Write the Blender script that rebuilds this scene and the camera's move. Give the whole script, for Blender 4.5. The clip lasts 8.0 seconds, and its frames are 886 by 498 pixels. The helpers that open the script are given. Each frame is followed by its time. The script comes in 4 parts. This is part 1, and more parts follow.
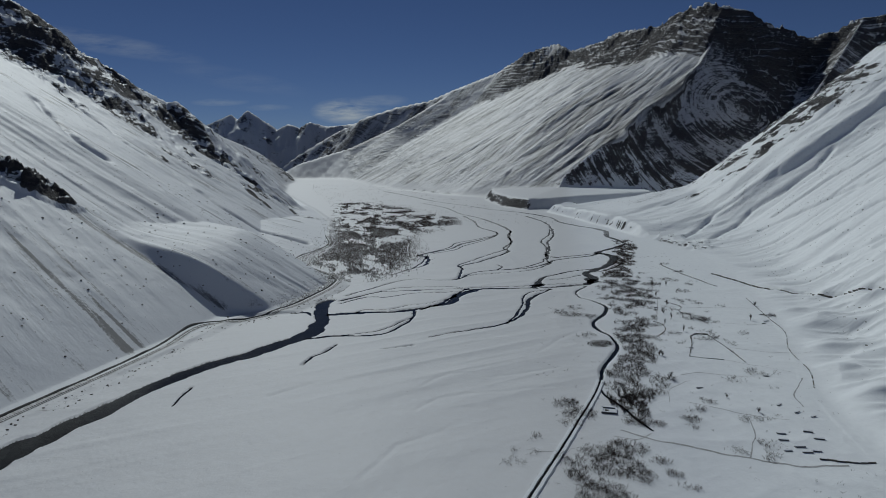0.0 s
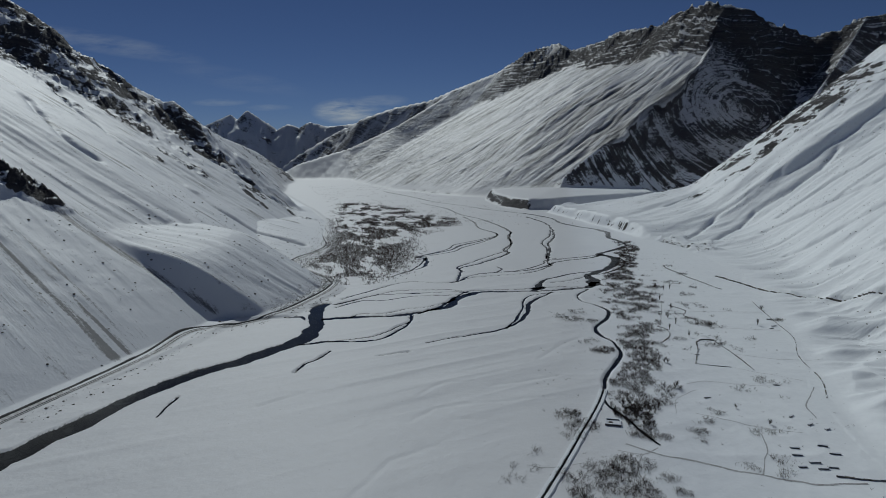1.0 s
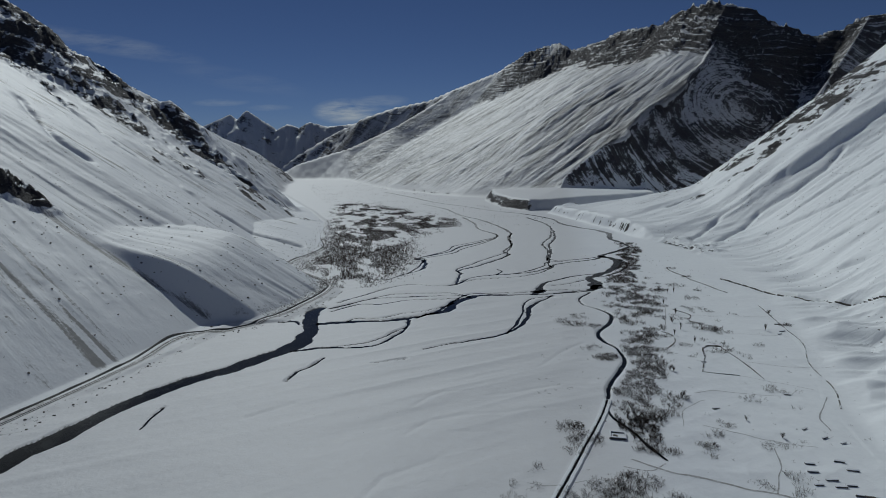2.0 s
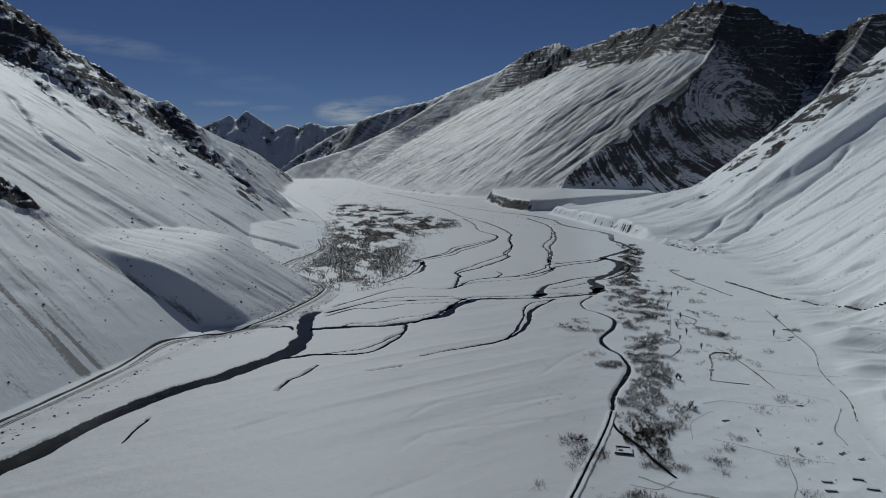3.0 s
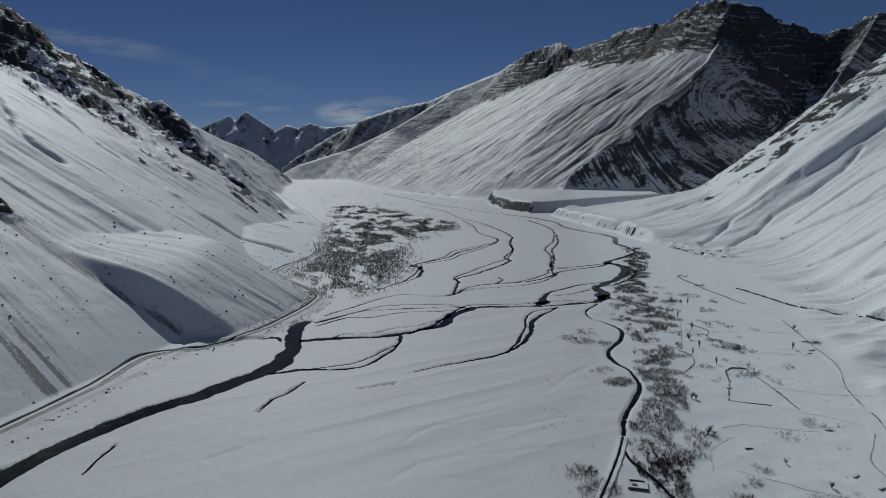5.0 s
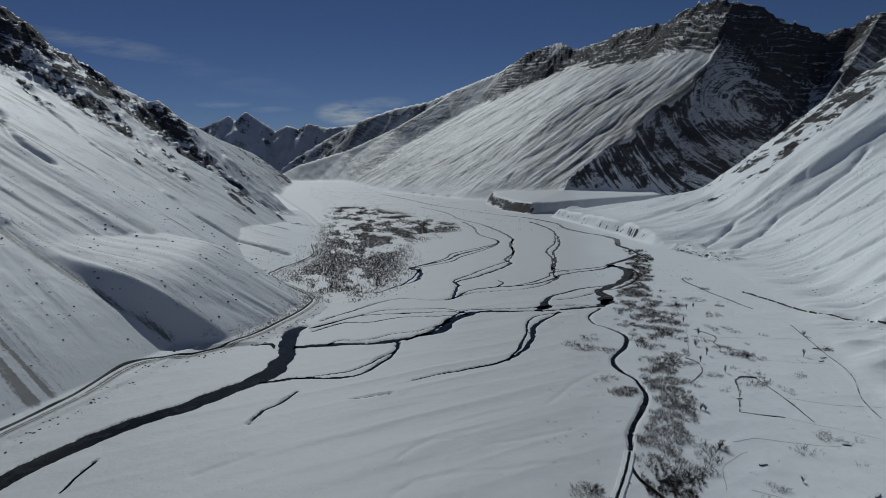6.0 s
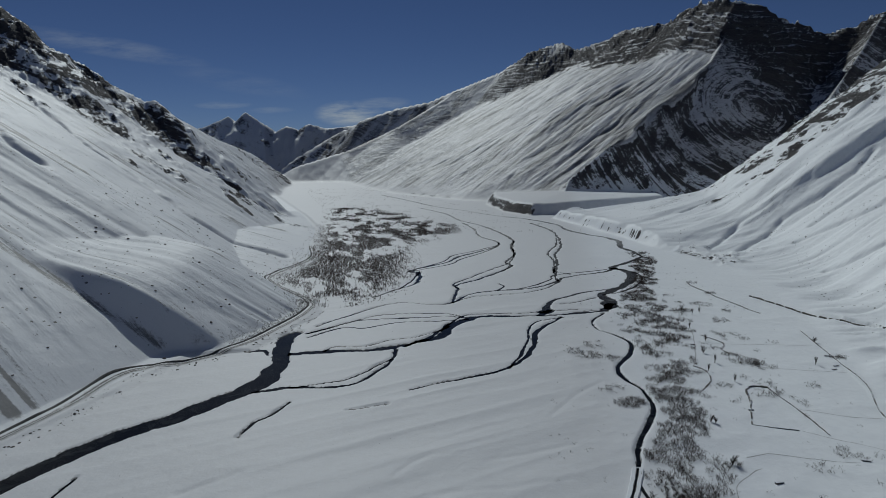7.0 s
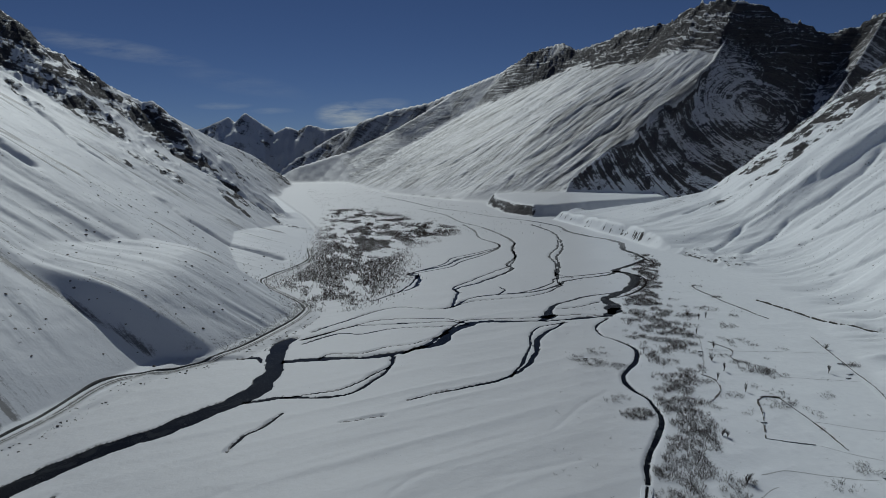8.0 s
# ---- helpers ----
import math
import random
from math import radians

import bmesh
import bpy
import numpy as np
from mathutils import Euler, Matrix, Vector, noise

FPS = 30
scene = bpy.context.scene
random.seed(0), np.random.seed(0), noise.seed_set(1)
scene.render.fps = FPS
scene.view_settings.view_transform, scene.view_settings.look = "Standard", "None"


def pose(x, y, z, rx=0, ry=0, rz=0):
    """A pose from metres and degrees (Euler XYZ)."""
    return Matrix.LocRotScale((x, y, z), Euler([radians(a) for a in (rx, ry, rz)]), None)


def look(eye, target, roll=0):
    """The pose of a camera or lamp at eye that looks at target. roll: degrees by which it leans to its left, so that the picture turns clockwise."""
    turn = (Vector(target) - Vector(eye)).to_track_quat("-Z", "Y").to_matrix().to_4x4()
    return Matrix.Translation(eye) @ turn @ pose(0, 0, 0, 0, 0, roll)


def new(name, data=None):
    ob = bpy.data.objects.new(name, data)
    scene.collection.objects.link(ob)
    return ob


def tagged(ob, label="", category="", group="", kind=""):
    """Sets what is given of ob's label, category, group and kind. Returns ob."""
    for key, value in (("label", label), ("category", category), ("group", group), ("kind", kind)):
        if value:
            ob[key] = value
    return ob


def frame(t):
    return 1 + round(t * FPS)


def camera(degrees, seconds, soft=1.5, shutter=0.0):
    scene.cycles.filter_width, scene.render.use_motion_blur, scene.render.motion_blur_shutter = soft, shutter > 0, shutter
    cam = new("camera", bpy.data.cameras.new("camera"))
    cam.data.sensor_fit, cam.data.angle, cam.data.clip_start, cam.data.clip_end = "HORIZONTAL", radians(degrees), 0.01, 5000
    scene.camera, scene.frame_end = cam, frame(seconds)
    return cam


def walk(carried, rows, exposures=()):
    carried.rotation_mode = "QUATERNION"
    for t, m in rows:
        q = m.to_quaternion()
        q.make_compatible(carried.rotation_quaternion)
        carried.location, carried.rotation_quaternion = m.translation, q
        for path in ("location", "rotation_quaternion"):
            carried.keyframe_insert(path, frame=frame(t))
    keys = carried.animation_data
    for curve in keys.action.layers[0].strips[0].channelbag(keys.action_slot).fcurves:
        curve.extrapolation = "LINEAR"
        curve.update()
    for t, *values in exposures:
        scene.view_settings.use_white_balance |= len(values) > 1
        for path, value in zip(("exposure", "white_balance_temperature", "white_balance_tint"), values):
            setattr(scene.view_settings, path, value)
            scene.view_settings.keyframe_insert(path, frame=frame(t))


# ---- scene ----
cam = camera(73.0, 8.0, soft=0.6)
# seconds, eye x, y, z, yaw, pitch, lean to the right (metres, degrees)
PATH = [
    (0.0, 0.00, 0.00, 130.00, 0.000, -8.665, 0.869),
    (1.0, 2.13, 13.86, 129.98, 0.042, -8.663, 0.886),
    (2.0, 4.07, 27.67, 130.00, 0.083, -8.653, 0.903),
    (3.0, 5.81, 41.42, 130.04, 0.123, -8.632, 0.919),
    (4.0, 7.36, 55.11, 130.11, 0.163, -8.603, 0.936),
    (5.0, 8.72, 68.75, 130.21, 0.202, -8.565, 0.953),
    (6.0, 9.88, 82.34, 130.35, 0.240, -8.517, 0.970),
    (7.0, 10.85, 95.87, 130.51, 0.277, -8.460, 0.986),
    (8.0, 11.62, 109.34, 130.70, 0.313, -8.393, 1.003),
]
walk(cam, [(t, pose(x, y, z, 0, 0, yaw) @ pose(0, 0, 0, 90 + pitch) @ pose(0, 0, 0, 0, 0, -lean)) for t, x, y, z, yaw, pitch, lean in PATH], [(0.0, -0.79, 6050, 1.0), (8.0, -0.79, 6050, 1.0)])

# ---- light ----
SUN_ELEVATION, SUN_AZIMUTH = 39.0, -16.0      # azimuth clockwise from straight up the valley
world = bpy.data.worlds.new("sky")
scene.world = world
world.use_nodes = True
wn, wl = world.node_tree.nodes, world.node_tree.links
wn.clear()
sky = wn.new("ShaderNodeTexSky")
sky.sky_type, sky.sun_disc = "NISHITA", False
sky.sun_elevation, sky.sun_rotation = radians(SUN_ELEVATION), radians(SUN_AZIMUTH)
sky.altitude, sky.air_density, sky.dust_density, sky.ozone_density = 3800, 1.0, 0.0, 6.0
background = wn.new("ShaderNodeBackground")
background.inputs["Strength"].default_value = 0.040
wout = wn.new("ShaderNodeOutputWorld")
wl.new(background.outputs[0], wout.inputs[0])


def wmath(op, a, b=None, clamp=False):
    n = wn.new("ShaderNodeMath")
    n.operation, n.use_clamp = op, clamp
    for i, v in enumerate((a, b)):
        if v is None:
            continue
        if isinstance(v, (int, float)):
            n.inputs[i].default_value = v
        else:
            wl.new(v, n.inputs[i])
    return n.outputs[0]


# thin clouds: streaks and a small bank low over the head of the valley
wcoord = wn.new("ShaderNodeTexCoord")
wsep = wn.new("ShaderNodeSeparateXYZ")
wl.new(wcoord.outputs["Generated"], wsep.inputs[0])
wfwd = wmath("MAXIMUM", wsep.outputs[1], 0.05)
az, el = wmath("DIVIDE", wsep.outputs[0], wfwd), wmath("DIVIDE", wsep.outputs[2], wfwd)
wcomb = wn.new("ShaderNodeCombineXYZ")
wl.new(az, wcomb.inputs[0]), wl.new(wmath("MULTIPLY", el, 5.0), wcomb.inputs[1])
wnoise = wn.new("ShaderNodeTexNoise")
wnoise.inputs["Scale"].default_value, wnoise.inputs["Detail"].default_value, wnoise.inputs["Roughness"].default_value = 11.0, 6.0, 0.62
wl.new(wcomb.outputs[0], wnoise.inputs["Vector"])


def cloud(a0, e0, wa, we, lean):
    """An elongated soft cloud round azimuth tangent a0 and height tangent e0."""
    da = wmath("SUBTRACT", az, a0)
    de = wmath("SUBTRACT", wmath("SUBTRACT", el, e0), wmath("MULTIPLY", da, lean))
    r = wmath("ADD", wmath("POWER", wmath("ABSOLUTE", wmath("DIVIDE", da, wa)), 2.0), wmath("POWER", wmath("ABSOLUTE", wmath("DIVIDE", de, we)), 2.0))
    return wmath("MULTIPLY", wmath("SUBTRACT", 1.0, r, True), wmath("MULTIPLY", wmath("SUBTRACT", wnoise.outputs["Fac"], 0.36), 3.2), True)


mask = None
for a0, e0, wa, we, lean, strength in ((-0.155, 0.078, 0.06, 0.022, 0.0, 1.0), (-0.12, 0.088, 0.07, 0.014, 0.1, 0.4), (-0.36, 0.095, 0.05, 0.007, 0.0, 0.3), (-0.28, 0.085, 0.04, 0.006, 0.0, 0.25), (-0.54, 0.19, 0.17, 0.018, -0.19, 0.22), (-0.33, 0.13, 0.12, 0.02, -0.2, 0.08)):
    one = wmath("MULTIPLY", cloud(a0, e0, wa, we, lean), strength)
    mask = one if mask is None else wmath("MAXIMUM", mask, one)
tone = wn.new("ShaderNodeMix")
tone.data_type, tone.blend_type = "RGBA", "MULTIPLY"
tone.inputs[0].default_value, tone.inputs[7].default_value = 1.0, (1.05, 0.91, 1.03, 1)
wl.new(sky.outputs[0], tone.inputs[6])
wmix = wn.new("ShaderNodeMix")
wmix.data_type = "RGBA"
wl.new(mask, wmix.inputs["Factor"])
wl.new(tone.outputs[2], wmix.inputs[6])
wmix.inputs[7].default_value = (15.0, 15.2, 15.6, 1)
wl.new(wmix.outputs[2], background.inputs["Color"])

sun = new("sun", bpy.data.lights.new("sun", "SUN"))
sun.data.energy, sun.data.angle, sun.data.color = 3.0, radians(0.5), (1.0, 0.975, 0.945)
se, sa = radians(SUN_ELEVATION), radians(SUN_AZIMUTH)
to_sun = Vector((math.sin(sa) * math.cos(se), math.cos(sa) * math.cos(se), math.sin(se)))
sun.matrix_world = look(to_sun * 2000, (0, 0, 0))


# ---- materials ----
class Nodes:
    """A short way to write node materials."""

    def __init__(self, name):
        self.mat = bpy.data.materials.new(name)
        self.mat.use_nodes = True
        self.n, self.l = self.mat.node_tree.nodes, self.mat.node_tree.links
        self.bsdf = self.n["Principled BSDF"]
        self.geo = self.n.new("ShaderNodeNewGeometry")
        self.pos = self.geo.outputs["Position"]

    def put(self, socket, v):
        if isinstance(v, (int, float)):
            socket.default_value = v
        elif isinstance(v, (tuple, list)):
            socket.default_value = v if len(v) == len(socket.default_value) else (*v, 1)
        else:
            self.l.new(v, socket)

    def math(self, op, a, b=0.0, clamp=False):
        m = self.n.new("ShaderNodeMath")
        m.operation, m.use_clamp = op, clamp
        self.put(m.inputs[0], a), self.put(m.inputs[1], b)
        return m.outputs[0]

    def ramp(self, v, lo, hi, a=0.0, b=1.0):
        r = self.n.new("ShaderNodeMapRange")
        r.interpolation_type = "SMOOTHSTEP"
        for i, x in enumerate((v, lo, hi, a, b)):
            self.put(r.inputs[i], x)
        return r.outputs[0]

    def mix(self, fac, a, b):
        m = self.n.new("ShaderNodeMix")
        m.data_type = "RGBA"
        self.put(m.inputs[0], fac), self.put(m.inputs[6], a), self.put(m.inputs[7], b)
        return m.outputs[2]

    def scaled(self, sx, sy, sz, turn=(0, 0, 0), src=None):
        m = self.n.new("ShaderNodeMapping")
        self.put(m.inputs["Vector"], self.pos if src is None else src)
        m.inputs["Scale"].default_value = (sx, sy, sz)
        m.inputs["Rotation"].default_value = [radians(a) for a in turn]
        return m.outputs[0]

    def noise(self, scale, detail=5.0, rough=0.55, vec=None, distort=0.0):
        t = self.n.new("ShaderNodeTexNoise")
        self.put(t.inputs["Vector"], self.pos if vec is None else vec)
        t.inputs["Scale"].default_value, t.inputs["Detail"].default_value = scale, detail
        t.inputs["Roughness"].default_value, t.inputs["Distortion"].default_value = rough, distort
        return t.outputs["Fac"]

    def attr(self, name):
        a = self.n.new("ShaderNodeAttribute")
        a.attribute_name = name
        return a.outputs["Fac"]

    def bump(self, height, strength, distance, after=None):
        b = self.n.new("ShaderNodeBump")
        self.put(b.inputs["Height"], height)
        b.inputs["Strength"].default_value, b.inputs["Distance"].default_value = strength, distance
        if after is not None:
            self.l.new(after, b.inputs["Normal"])
        return b.outputs[0]

    def done(self, color, rough, normal=None, metallic=0.0, spec=0.5):
        self.put(self.bsdf.inputs["Base Color"], color), self.put(self.bsdf.inputs["Roughness"], rough)
        self.bsdf.inputs["Metallic"].default_value = metallic
        self.bsdf.inputs["Specular IOR Level"].default_value = spec
        if normal is not None:
            self.l.new(normal, self.bsdf.inputs["Normal"])
        return self.mat


def snow_color(m):
    a = m.noise(0.012, 4)
    b = m.noise(0.25, 5)
    c = m.mix(m.ramp(a, 0.3, 0.7), (0.80, 0.815, 0.835), (0.74, 0.755, 0.785))
    # uneven brightness of the lit snow, put into its colour: duller, then brighter
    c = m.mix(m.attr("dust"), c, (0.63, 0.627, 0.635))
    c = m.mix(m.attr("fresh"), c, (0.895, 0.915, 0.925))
    return m.mix(m.ramp(b, 0.35, 0.75, 0, 0.25), c, (0.70, 0.715, 0.745))


def terrain_material():
    m = Nodes("snow_and_rock")
    snow = snow_color(m)
    up = m.n.new("ShaderNodeSeparateXYZ")
    m.l.new(m.geo.outputs["Normal"], up.inputs[0])
    steep = up.outputs[2]
    # bedded rock: thick and thin layers along the beds
    sep = m.n.new("ShaderNodeSeparateXYZ")
    m.l.new(m.pos, sep.inputs[0])
    comb = m.n.new("ShaderNodeCombineXYZ")
    m.put(comb.inputs[2], m.attr("level"))
    m.put(comb.inputs[0], m.math("MULTIPLY", sep.outputs[0], 0.03)), m.put(comb.inputs[1], m.math("MULTIPLY", sep.outputs[1], 0.03))
    layer = m.noise(0.105, 5, 0.70, comb.outputs[0])
    fine = m.noise(0.085, 9, 0.74)
    grit = m.noise(0.22, 8, 0.75)
    rock = m.mix(m.ramp(layer, 0.35, 0.65), (0.060, 0.060, 0.068), (0.135, 0.126, 0.124))
    rock = m.mix(m.ramp(fine, 0.40, 0.75, 0, 0.7), rock, (0.100, 0.089, 0.084))
    rock = m.mix(m.ramp(grit, 0.5, 0.8, 0, 0.5), rock, (0.058, 0.057, 0.061))
    # bare ground shows where it is marked, steep, and where the layers stand out
    bare = m.attr("rock")
    v = m.math("ADD", bare, m.math("MULTIPLY", m.math("SUBTRACT", fine, 0.5), 1.25))
    v = m.math("ADD", v, m.math("MULTIPLY", m.math("SUBTRACT", layer, 0.5), m.ramp(bare, 0.1, 0.45, 0, 2.0)))
    v = m.math("ADD", v, m.math("MULTIPLY", m.math("SUBTRACT", 0.76, steep), m.ramp(bare, 0.05, 0.3, 0, 1.4)))
    v = m.math("ADD", v, m.math("MULTIPLY", m.math("SUBTRACT", grit, 0.5), 1.2))
    fac = m.ramp(v, 0.40, 0.54)
    # the snow lies in streaks down the slope, and thins to stony ground between them
    way = m.n.new("ShaderNodeCombineXYZ")
    m.put(way.inputs[0], m.attr("across")), m.put(way.inputs[1], m.math("MULTIPLY", m.attr("down"), 0.11))
    grain = m.attr("grain")
    streak = m.noise(0.27, 7, 0.68, way.outputs[0], 0.4)
    broad = m.noise(0.045, 4, 0.6, way.outputs[0], 0.3)
    thin = m.attr("scree")
    peep = m.math("ADD", m.math("MULTIPLY", streak, 0.68), m.math("MULTIPLY", m.noise(0.45, 6, 0.72), 0.32))
    combed = m.math("MULTIPLY", grain, m.ramp(m.noise(0.011, 4, 0.6), 0.38, 0.62, 0.1, 1.0))
    sfac = m.math("MULTIPLY", m.ramp(m.math("ADD", peep, m.math("MULTIPLY", thin, 0.42)), 0.63, 0.82), m.ramp(thin, 0.02, 0.3))
    # single stones stick out, in swarms
    cells = m.n.new("ShaderNodeTexVoronoi")
    m.put(cells.inputs["Vector"], m.pos)
    cells.inputs["Scale"].default_value = 0.26
    pick = m.n.new("ShaderNodeSeparateColor")
    m.l.new(cells.outputs["Color"], pick.inputs[0])
    swarm = m.math("MULTIPLY", m.ramp(m.noise(0.022, 4, 0.6), 0.40, 0.62, 0.06, 0.27), m.math("MULTIPLY", m.ramp(pick.outputs[0], 0.45, 1.0), m.ramp(grain, 0.25, 0.5)))
    stone = m.math("LESS_THAN", m.math("ADD", cells.outputs["Distance"], m.math("MULTIPLY", m.math("SUBTRACT", m.noise(1.3, 4, 0.7), 0.5), 0.5)), swarm)
    ground = m.mix(m.math("MULTIPLY", sfac, 0.85), snow, (0.11, 0.104, 0.102))
    ground = m.mix(m.math("MULTIPLY", stone, 0.9), ground, (0.075, 0.068, 0.064))
    color = m.mix(fac, ground, rock)
    n1 = m.bump(m.noise(0.05, 6, 0.6), 0.22, 3.0)
    n2 = m.bump(m.noise(0.6, 5, 0.6), 0.35, 0.35, n1)
    n2 = m.bump(m.math("MULTIPLY", m.math("ADD", streak, m.math("MULTIPLY", broad, 1.5)), combed), 0.42, 2.4, n2)
    rough_rock = m.bump(m.math("ADD", fine, m.math("ADD", m.math("MULTIPLY", grit, 0.5), m.math("MULTIPLY", layer, 1.8))), 1.0, 11.0, n2)
    # the rough relief belongs to the rock alone
    mixn = m.n.new("ShaderNodeMix")
    mixn.data_type = "VECTOR"
    m.put(mixn.inputs[0], fac), m.put(mixn.inputs[4], n2), m.put(mixn.inputs[5], rough_rock)
    return m.done(color, m.ramp(fac, 0, 1, 0.62, 0.85), mixn.outputs[1], spec=0.3)


def plain_snow(name="snow"):
    m = Nodes(name)
    return m.done(snow_color(m), 0.65, m.bump(m.noise(0.8, 5), 0.4, 0.25), spec=0.3)


def water_material(name="river_water", deep=(0.008, 0.009, 0.011), bed=(0.024, 0.026, 0.027)):
    m = Nodes(name)
    flow = m.noise(0.10, 6, 0.65, None, 0.6)
    ripple = m.noise(1.4, 6, 0.7)
    shallow = m.ramp(flow, 0.46, 0.66)
    c = m.mix(shallow, deep, bed)
    c = m.mix(m.ramp(ripple, 0.64, 0.8, 0, 0.25), c, (0.13, 0.14, 0.15))
    return m.done(c, m.ramp(ripple, 0.3, 0.7, 0.10, 0.22), m.bump(ripple, 0.2, 0.06), spec=0.05)


def gravel_material():
    m = Nodes("wet_gravel")
    a, b = m.noise(0.5, 6, 0.7), m.noise(3.0, 4, 0.6)
    c = m.mix(m.ramp(a, 0.35, 0.7), (0.025, 0.024, 0.024), (0.075, 0.073, 0.072))
    c = m.mix(m.ramp(b, 0.6, 0.78, 0, 0.45), c, (0.5, 0.51, 0.53))
    return m.done(c, 0.75, m.bump(a, 0.6, 0.3))


def stone_material():
    m = Nodes("rubble_stone")
    a, b = m.noise(0.9, 6, 0.7), m.noise(4.0, 4, 0.6)
    c = m.mix(m.ramp(a, 0.35, 0.65), (0.07, 0.062, 0.055), (0.18, 0.16, 0.14))
    c = m.mix(m.ramp(b, 0.6, 0.8, 0, 0.5), c, (0.03, 0.028, 0.027))
    return m.done(c, 0.9, m.bump(b, 0.8, 0.2))


def twig_material(name="bare_twigs", a_=(0.046, 0.041, 0.037), b_=(0.088, 0.075, 0.066)):
    m = Nodes(name)
    info = m.n.new("ShaderNodeObjectInfo")
    a = m.noise(0.08, 4)
    c = m.mix(m.ramp(a, 0.3, 0.7), a_, b_)
    c = m.mix(m.math("MULTIPLY", info.outputs["Random"], 0.6), c, (0.075, 0.050, 0.042))
    return m.done(c, 0.9, None, spec=0.2)


def road_material():
    m = Nodes("slushy_road")
    a, b = m.noise(0.35, 6, 0.65), m.noise(2.0, 4)
    c = m.mix(m.ramp(a, 0.38, 0.62), (0.30, 0.29, 0.28), (0.58, 0.58, 0.59))
    c = m.mix(m.ramp(b, 0.5, 0.75, 0, 0.7), c, (0.68, 0.69, 0.71))
    return m.done(c, 0.7, m.bump(b, 0.3, 0.1))


SNOW_ROCK, SNOW, WATER, GRAVEL = terrain_material(), plain_snow(), water_material(), gravel_material()
SHALLOWS = water_material("shallow_water", (0.014, 0.015, 0.018), (0.085, 0.088, 0.092))
BROWN_TWIG = twig_material("brown_twigs", (0.052, 0.038, 0.034), (0.088, 0.064, 0.056))
STONE, TWIG, ROAD = stone_material(), twig_material(), road_material()


# ---- the lie of the land ----
def hash2(ix, iy, seed):
    h = (ix.astype(np.int64) * 374761393 + iy.astype(np.int64) * 668265263 + seed * 974711) & 0x7FFFFFFF
    h = ((h ^ (h >> 13)) * 1274126177) & 0x7FFFFFFF
    return ((h ^ (h >> 16)) & 0xFFFF) / 65535.0


def vnoise(x, y, seed=0):
    """Smooth value noise, 0 to 1, one lump a unit."""
    ix, iy = np.floor(x), np.floor(y)
    fx, fy = x - ix, y - iy
    fx, fy = fx * fx * fx * (fx * (fx * 6 - 15) + 10), fy * fy * fy * (fy * (fy * 6 - 15) + 10)
    a, b, c, d = hash2(ix, iy, seed), hash2(ix + 1, iy, seed), hash2(ix, iy + 1, seed), hash2(ix + 1, iy + 1, seed)
    return (a * (1 - fx) + b * fx) * (1 - fy) + (c * (1 - fx) + d * fx) * fy


def fbm(x, y, octaves=4, seed=0, gain=0.5):
    """Fractal noise, about -1 to 1."""
    total, amp, norm = 0, 1.0, 0.0
    for o in range(octaves):
        total = total + amp * (vnoise(x * 2 ** o + 17.3 * o, y * 2 ** o - 9.1 * o, seed + o) * 2 - 1)
        norm += amp
        amp *= gain
    return total / norm * 1.4


def ridged(x, y, octaves=4, seed=0, gain=0.5):
    """Sharp-crested noise, 0 to 1."""
    total, amp, norm = 0, 1.0, 0.0
    for o in range(octaves):
        n = 1 - np.abs(vnoise(x * 2 ** o + 5.7 * o, y * 2 ** o + 3.3 * o, seed + o) * 2 - 1)
        total = total + amp * n * n
        norm += amp
        amp *= gain
    return total / norm


def incise(u, v, seed, width):
    """Narrow winding grooves, 0 to 1."""
    n = 0.75 * vnoise(u, v, seed) + 0.25 * vnoise(u * 3.1, v * 3.1, seed + 1)
    return np.exp(-((2 * n - 1) / width) ** 2)


def step(v, a, b):
    t = np.clip((v - a) / (b - a), 0, 1)
    return t * t * (3 - 2 * t)


def along(y, table):
    return np.interp(y, [p[0] for p in table], [p[1] for p in table])


def crest(x, y, line, k):
    """The ridge line's part that rules at a place under flanks of slope k: distance, height of the crest, length along it, side (+1: left of its way)."""
    best = np.full(x.shape, -1e9)
    dist, z, s, side = np.zeros(x.shape), np.zeros(x.shape), np.zeros(x.shape), np.ones(x.shape)
    run = 0.0
    for (x0, y0, z0), (x1, y1, z1) in zip(line, line[1:]):
        dx, dy = x1 - x0, y1 - y0
        length = math.hypot(dx, dy)
        t = np.clip(((x - x0) * dx + (y - y0) * dy) / length ** 2, 0, 1)
        d = np.hypot(x - x0 - t * dx, y - y0 - t * dy)
        high = z0 + t * (z1 - z0) - k * d
        rules = high > best
        best = np.where(rules, high, best)
        dist = np.where(rules, d, dist)
        z = np.where(rules, z0 + t * (z1 - z0), z)
        s = np.where(rules, run + t * length, s)
        side = np.where(rules, np.sign(dx * (y - y0) - dy * (x - x0)), side)
        run += length
    return dist, z, s, side


